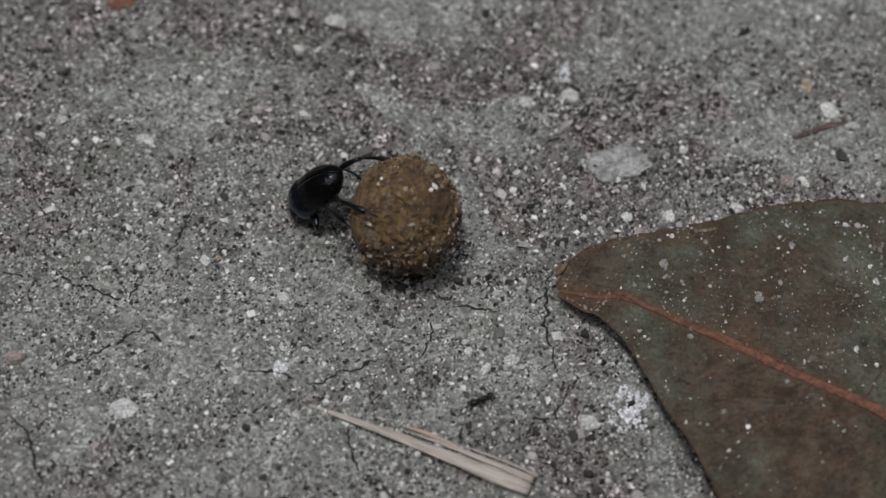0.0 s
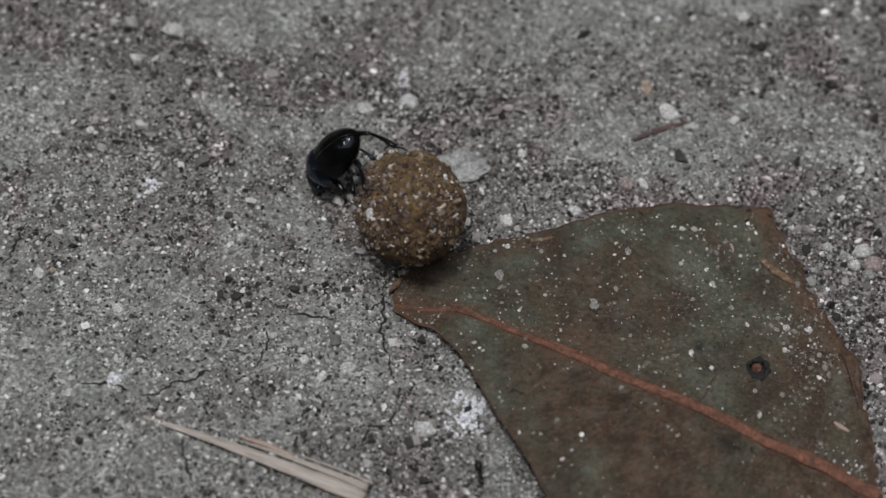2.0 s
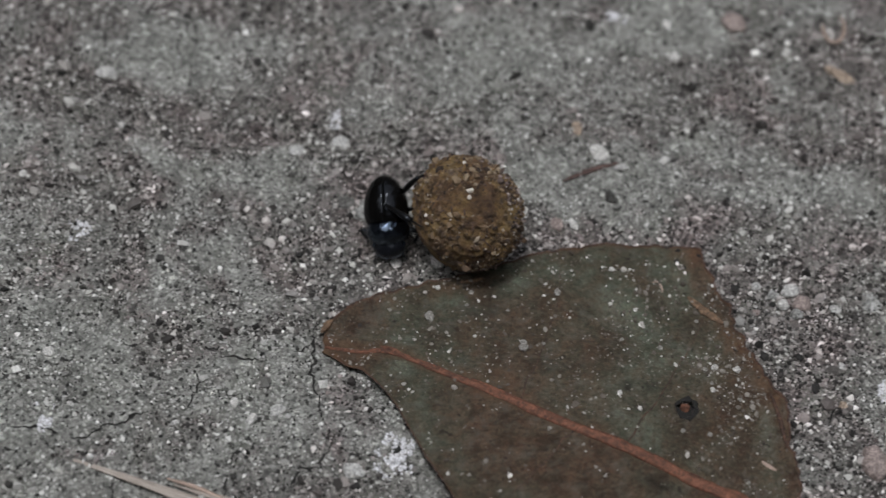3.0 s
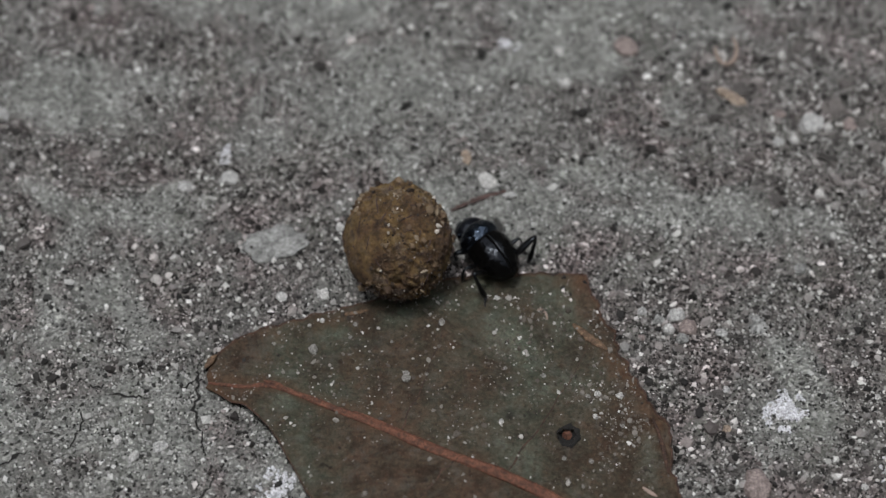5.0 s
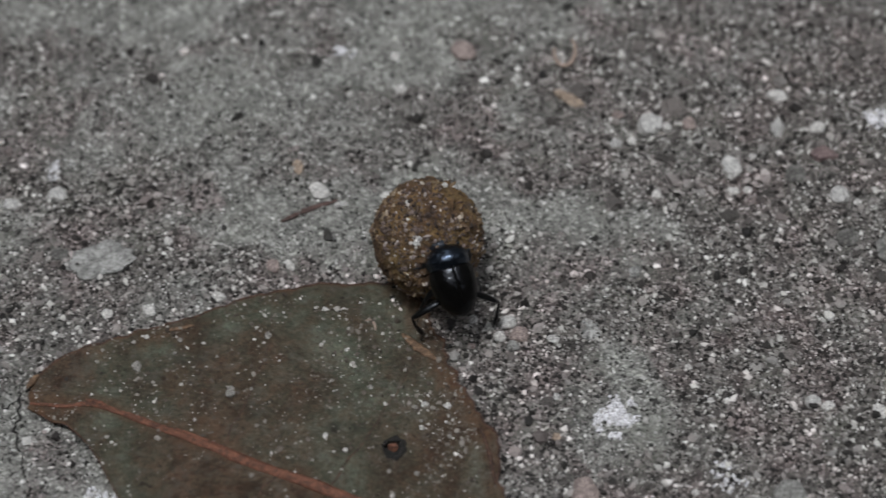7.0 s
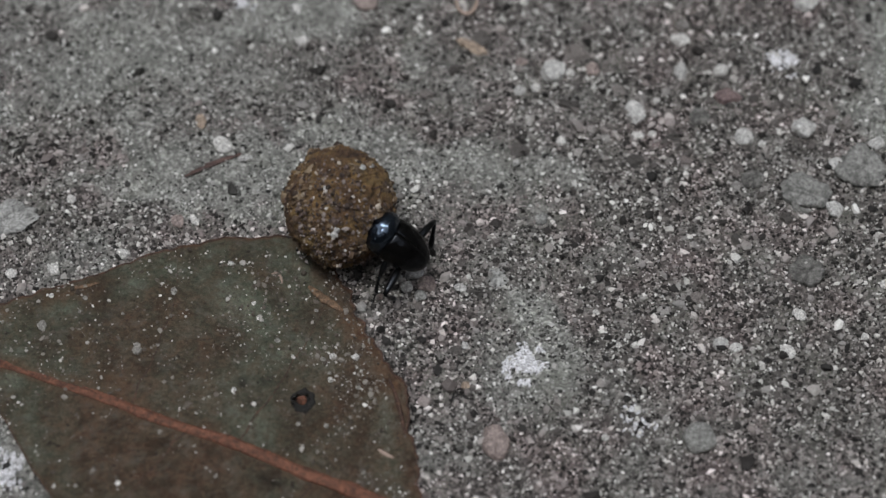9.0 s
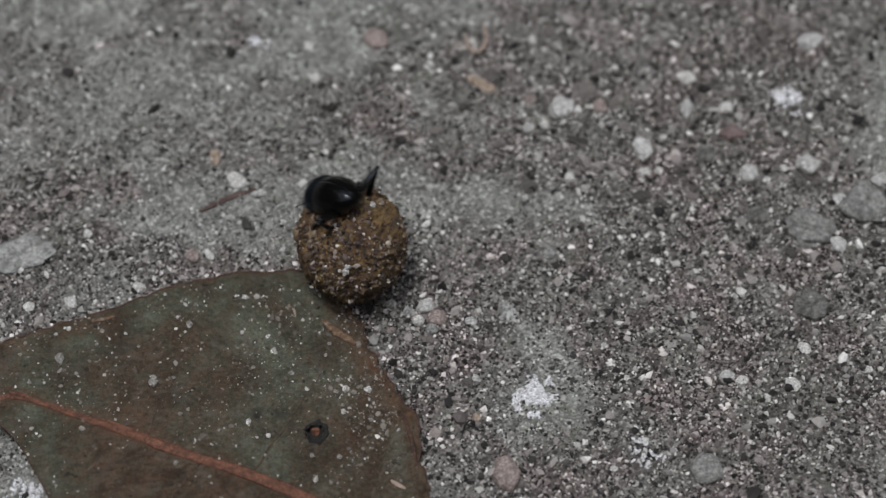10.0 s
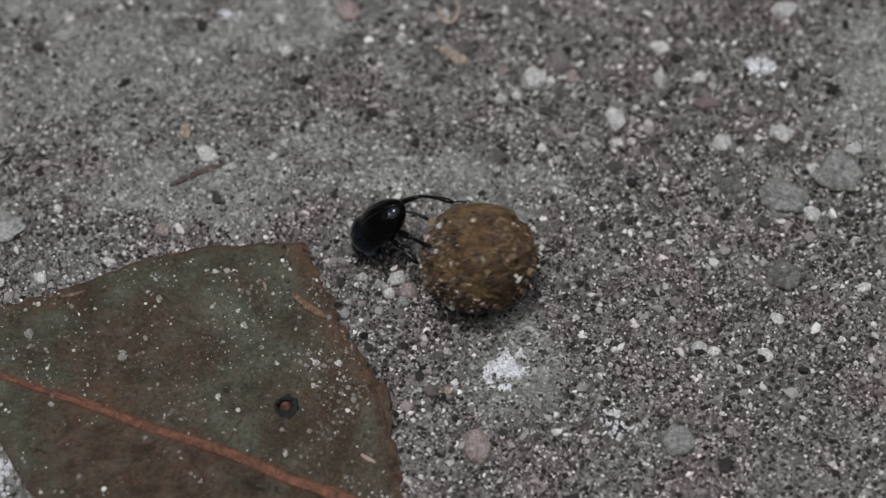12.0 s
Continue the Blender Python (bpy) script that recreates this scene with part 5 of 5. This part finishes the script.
# ---- what moves ----
# seconds, place in mm, degrees of lean, head down and heading
BEETLE = [
    (0.0, -72.2, -14.3, 6.6, 0, 51, 184),
    (0.1, -71.2, -13.3, 6.6, 0, 51, 184),
    (0.2, -69.2, -11.0, 6.6, 0, 54, 192),
    (0.5, -66.3, -16.0, 7.0, 0, 79, 203),
    (0.6, -61.9, -16.2, 6.9, 0, 76, 222),
    (0.7, -59.9, -14.6, 6.6, 8, 60, 236),
    (0.8, -59.0, -14.7, 6.5, 0, 55, 215),
    (0.9, -57.0, -17.1, 6.5, 0, 48, 186),
    (1.0, -56.6, -19.7, 6.4, 0, 46, 164),
    (1.2, -54.5, -16.3, 6.2, 0, 44, 175),
    (1.4, -50.8, -9.6, 6.3, 0, 40, 196),
    (1.5, -49.8, -7.7, 6.4, 0, 46, 201),
    (1.8, -44.6, -6.2, 6.6, 0, 48, 200),
    (2.0, -46.1, -5.4, 6.6, 0, 52, 196),
    (2.2, -40.3, -4.9, 6.6, 0, 52, 199),
    (2.4, -36.1, -6.9, 6.7, 0, 52, 207),
    (2.5, -35.2, -7.9, 6.7, 0, 53, 211),
    (2.6, -33.6, -5.4, 6.7, 0, 51, 222),
    (2.7, -28.6, -2.7, 6.7, 0, 50, 235),
    (3.0, -28.2, -6.7, 5.8, 12, 32, 277),
    (3.1, -26.9, -10.4, 7.0, 12, 40, 312),
    (3.2, -24.7, -13.9, 9.5, 22, 28, 325),
    (3.3, -21.1, -17.7, 12.5, 30, 12, 338),
    (3.4, -17.4, -17.8, 9.0, 28, 4, 360),
    (3.5, -10.6, -16.5, 5.5, 8, 4, 368),
    (3.6, -6.6, -12.7, 4.4, 0, 4, 400),
    (3.7, -4.2, -9.7, 4.3, 0, 4, 398),
    (5.3, 6.4, -6.8, 4.2, 0, -5, 138),
    (5.5, 8.0, -9.2, 4.2, 0, -5, 142),
    (5.7, 8.7, -9.8, 4.2, 0, -6, 145),
    (6.0, 12.4, -9.6, 4.4, 0, -8, 126),
    (6.2, 15.4, -7.4, 4.5, 0, -9, 123),
    (6.5, 17.2, -10.1, 10.0, 2, -31, 134),
    (6.7, 27.0, -17.0, 10.4, 0, -29, 105),
    (7.0, 24.0, -14.3, 11.5, 1, -28, 108),
    (7.2, 25.6, -16.3, 11.4, 1, -29, 110),
    (8.8, 28.7, -15.6, 9.9, -12, -29, 154),
    (9.0, 29.4, -15.1, 9.0, -9, -32, 153),
    (9.2, 29.7, -14.4, 10.5, -16, -26, 172),
    (9.5, 30.1, -12.9, 12.6, -16, -21, 186),
    (9.6, 27.6, -13.9, 14.4, -12, -19, 161),
    (9.7, 26.3, -14.4, 15.5, -10, -17, 156),
    (9.8, 25.1, -9.6, 16.6, -7, -11, 152),
    (9.9, 22.7, -7.0, 18.0, -3, -3, 143),
    (10.0, 19.2, -6.3, 17.0, 0, 36, 136),
    (10.1, 10.4, -0.5, 10.1, 0, 60, 131),
    (10.2, 7.5, 0.3, 7.3, 0, 74, 161),
    (10.3, 8.6, -1.2, 7.1, 0, 74, 177),
    (10.5, 11.9, -1.8, 6.8, 0, 74, 191),
    (10.7, 15.1, -0.3, 6.8, 0, 73, 197),
    (11.0, 21.6, -3.6, 6.9, 0, 72, 197),
    (11.2, 23.7, -6.7, 6.8, 0, 65, 196),
    (11.5, 24.8, -7.5, 6.7, 0, 55, 196),
    (11.7, 26.6, -6.8, 6.6, 0, 53, 187),
    (11.9, 28.8, -9.1, 6.5, 0, 51, 183),
    (12.0, 29.9, -9.5, 6.6, 0, 50, 185),
]
# seconds and place of the ant in mm; it leaves along the leaf's edge
ANT_WAY = [(0, -46.9, -44.5), (0.2, -37.5, -38.9), (0.4, -29.3, -35.8), (0.6, -27.7, -35.6), (0.8, -27.9, -35.2), (1.0, -27.8, -35.0), (1.2, -26.4, -37), (1.4, -25.2, -39.4), (1.6, -24.4, -43.6), (1.8, -24.2, -49), (2.0, -24.2, -54.2), (2.2, -23.4, -59), (3.0, -19, -75), (6.0, -16, -92), (12.0, -12, -110)]


def motions():
    walk(ball, [(t, Matrix.Translation(p * MM) @ m.to_4x4()) for t, p, m in BALL_ROWS])

    way = sorted(BEETLE + [(4.2, -0.6, -5.6, 4.3, 0, 4, 76), (4.7, 2.6, -5.6, 4.2, 0, -2, 112)])
    walk(beetle, [(t, pose(x * MM, y * MM, z * MM, lean, down, turn)) for t, x, y, z, lean, down, turn in way])

    times = [r[0] for r in way]
    spin = np.degrees(np.unwrap(np.radians([r[6] for r in way])))
    ball_times = [r[0] for r in BALL_ROWS]

    def body_at(t):
        x, y, z, lean, down = (float(np.interp(t, times, [r[k] for r in way])) for k in range(1, 6))
        return pose(x, y, z, lean, down, float(np.interp(t, times, spin)))

    def floor_at(p):
        """Ground or leaf under a foot."""
        on_leaf = -30 < p.x < 24 and -60 < p.y < -10 - 0.3 * max(0.0, -p.x - 5)
        return (float(leaf_height(np.array(p.x), np.array(p.y))) if on_leaf else float(height(np.array(p.x), np.array(p.y)))) + 0.3

    def foot_place(t, kind, side, pushing):
        """Where a foot stands in the world: on the ball or on the floor."""
        body = body_at(t)
        centre = Vector([float(np.interp(t, ball_times, [r[1][k] for r in BALL_ROWS])) for k in range(3)])
        step = math.sin(t * 8.4 + (0 if (kind + (side > 0)) % 2 else math.pi))
        way_to = body.translation - centre
        out = Vector((way_to.x, way_to.y, 0)).normalized()
        across = body.to_3x3() @ Vector((0, side, 0))
        across = (across - out * across.dot(out)).normalized()
        if pushing and kind < 2:
            d = (out * (0.34, 0.8)[kind] + Vector((0, 0, (0.66, -0.12)[kind] + 0.1 * step)) + across * (0.62, 0.5)[kind]).normalized()
            return centre + d * BALL_R * 1.04
        rest = ((-5.2, 5.6), (-1.4, 6.3), (4.6, 4.0))[kind]
        if not pushing and body.translation.z > 13.5:
            # astride the ball
            d = (body @ Vector((rest[0] + 0.8 * step, rest[1] * side, -3.0)) - centre).normalized()
            return centre + d * BALL_R * 1.04
        if not pushing and kind == 2 and t > 5:
            d = (out * 0.75 + Vector((0, 0, 0.25 + 0.12 * step)) + across * 0.4).normalized()
            return centre + d * BALL_R * 1.04
        p = body @ Vector((rest[0] + 1.1 * step, rest[1] * side, -4.0))
        return Vector((p.x, p.y, floor_at(p)))

    def turned(along, up):
        """Axes with x along a limb and z as near as may be to up."""
        x = along.normalized()
        y = up.cross(x)
        y = y.normalized() if y.length > 1e-4 else Vector((0, 1, 0))
        m = Matrix((x, y, x.cross(y))).transposed()
        return m.to_4x4()

    for k, (thigh, shin, foot, hip, thigh_long, shin_long) in enumerate(beetle_legs):
        side, kind, rows, shins, feet = (-1, 1)[k // 3], k % 3, [], [], []
        for i in range(121):
            t = i * 0.1
            back = body_at(t).inverted()
            # 0 while the beetle pushes backwards, 1 while it walks or climbs
            afoot = float(np.interp(t, (3.2, 3.45, 9.9, 10.1), (0, 1, 1, 0)))
            if kind == 0 and t < 5:
                afoot = float(np.interp(t, (3.2, 3.35, 3.5, 3.65, 3.8, 4.2), (0, 1, 1, 0, 0, 1)))
            spots = [foot_place(t, kind, side, w) * f for w, f in ((True, 1 - afoot), (False, afoot)) if f > 0]
            target = back @ sum(spots, Vector())
            up = (back.to_3x3() @ Vector((0, 0, 1)) + Vector((0, 0.7 * side, 0))).normalized()
            reach = target - hip
            far = max(1.6, min(reach.length - 1.3, 0.97 * (thigh_long + shin_long)))
            d = reach.normalized()
            bend = (up - d * up.dot(d)).normalized()
            a = (thigh_long ** 2 - shin_long ** 2 + far * far) / (2 * far)
            knee = d * a + bend * math.sqrt(max(0.05, thigh_long ** 2 - a * a))
            ankle = d * far
            upper = turned(knee, bend)
            place = Matrix.Translation(hip * MM) @ upper
            rows.append((t, place))
            inner = upper.inverted()
            low = turned(inner @ (ankle - knee), inner.to_3x3() @ bend)
            shins.append((t, Matrix.Translation((thigh_long * MM, 0, 0)) @ low))
            toe = turned(inner.to_3x3() @ ((target - hip - ankle).normalized() + 0.35 * (ankle - knee).normalized()), inner.to_3x3() @ bend)
            feet.append((t, Matrix.Translation((Vector((thigh_long, 0, 0)) + low @ Vector((shin_long, 0, 0))) * MM) @ toe))
        walk(thigh, rows)
        walk(shin, shins)
        walk(foot, feet)

    rows = []
    for i, (t, x, y) in enumerate(ANT_WAY):
        j = min(i, len(ANT_WAY) - 2)
        rows.append((t, x, y, math.degrees(math.atan2(ANT_WAY[j + 1][2] - ANT_WAY[j][2], ANT_WAY[j + 1][1] - ANT_WAY[j][1]))))
    turns = np.degrees(np.unwrap(np.radians([r[3] for r in rows])))
    turns[3:6] = (-20, -45, -55)
    walk(ant, [(t, pose(x * MM, y * MM, 1.0 * MM, 0, 0, float(a))) for (t, x, y, _), a in zip(rows, turns)])

    # the ball presses the lifted leaf tip down as it reaches it
    walk(leaf, [(t, pose(LEAF_AT[0] * MM, LEAF_AT[1] * MM, 0, 0, lift, 0)) for t, lift in ((0, 2.0), (0.6, 1.9), (1.0, 0.8), (1.5, 0.0), (12.0, 0.0))])


motions()
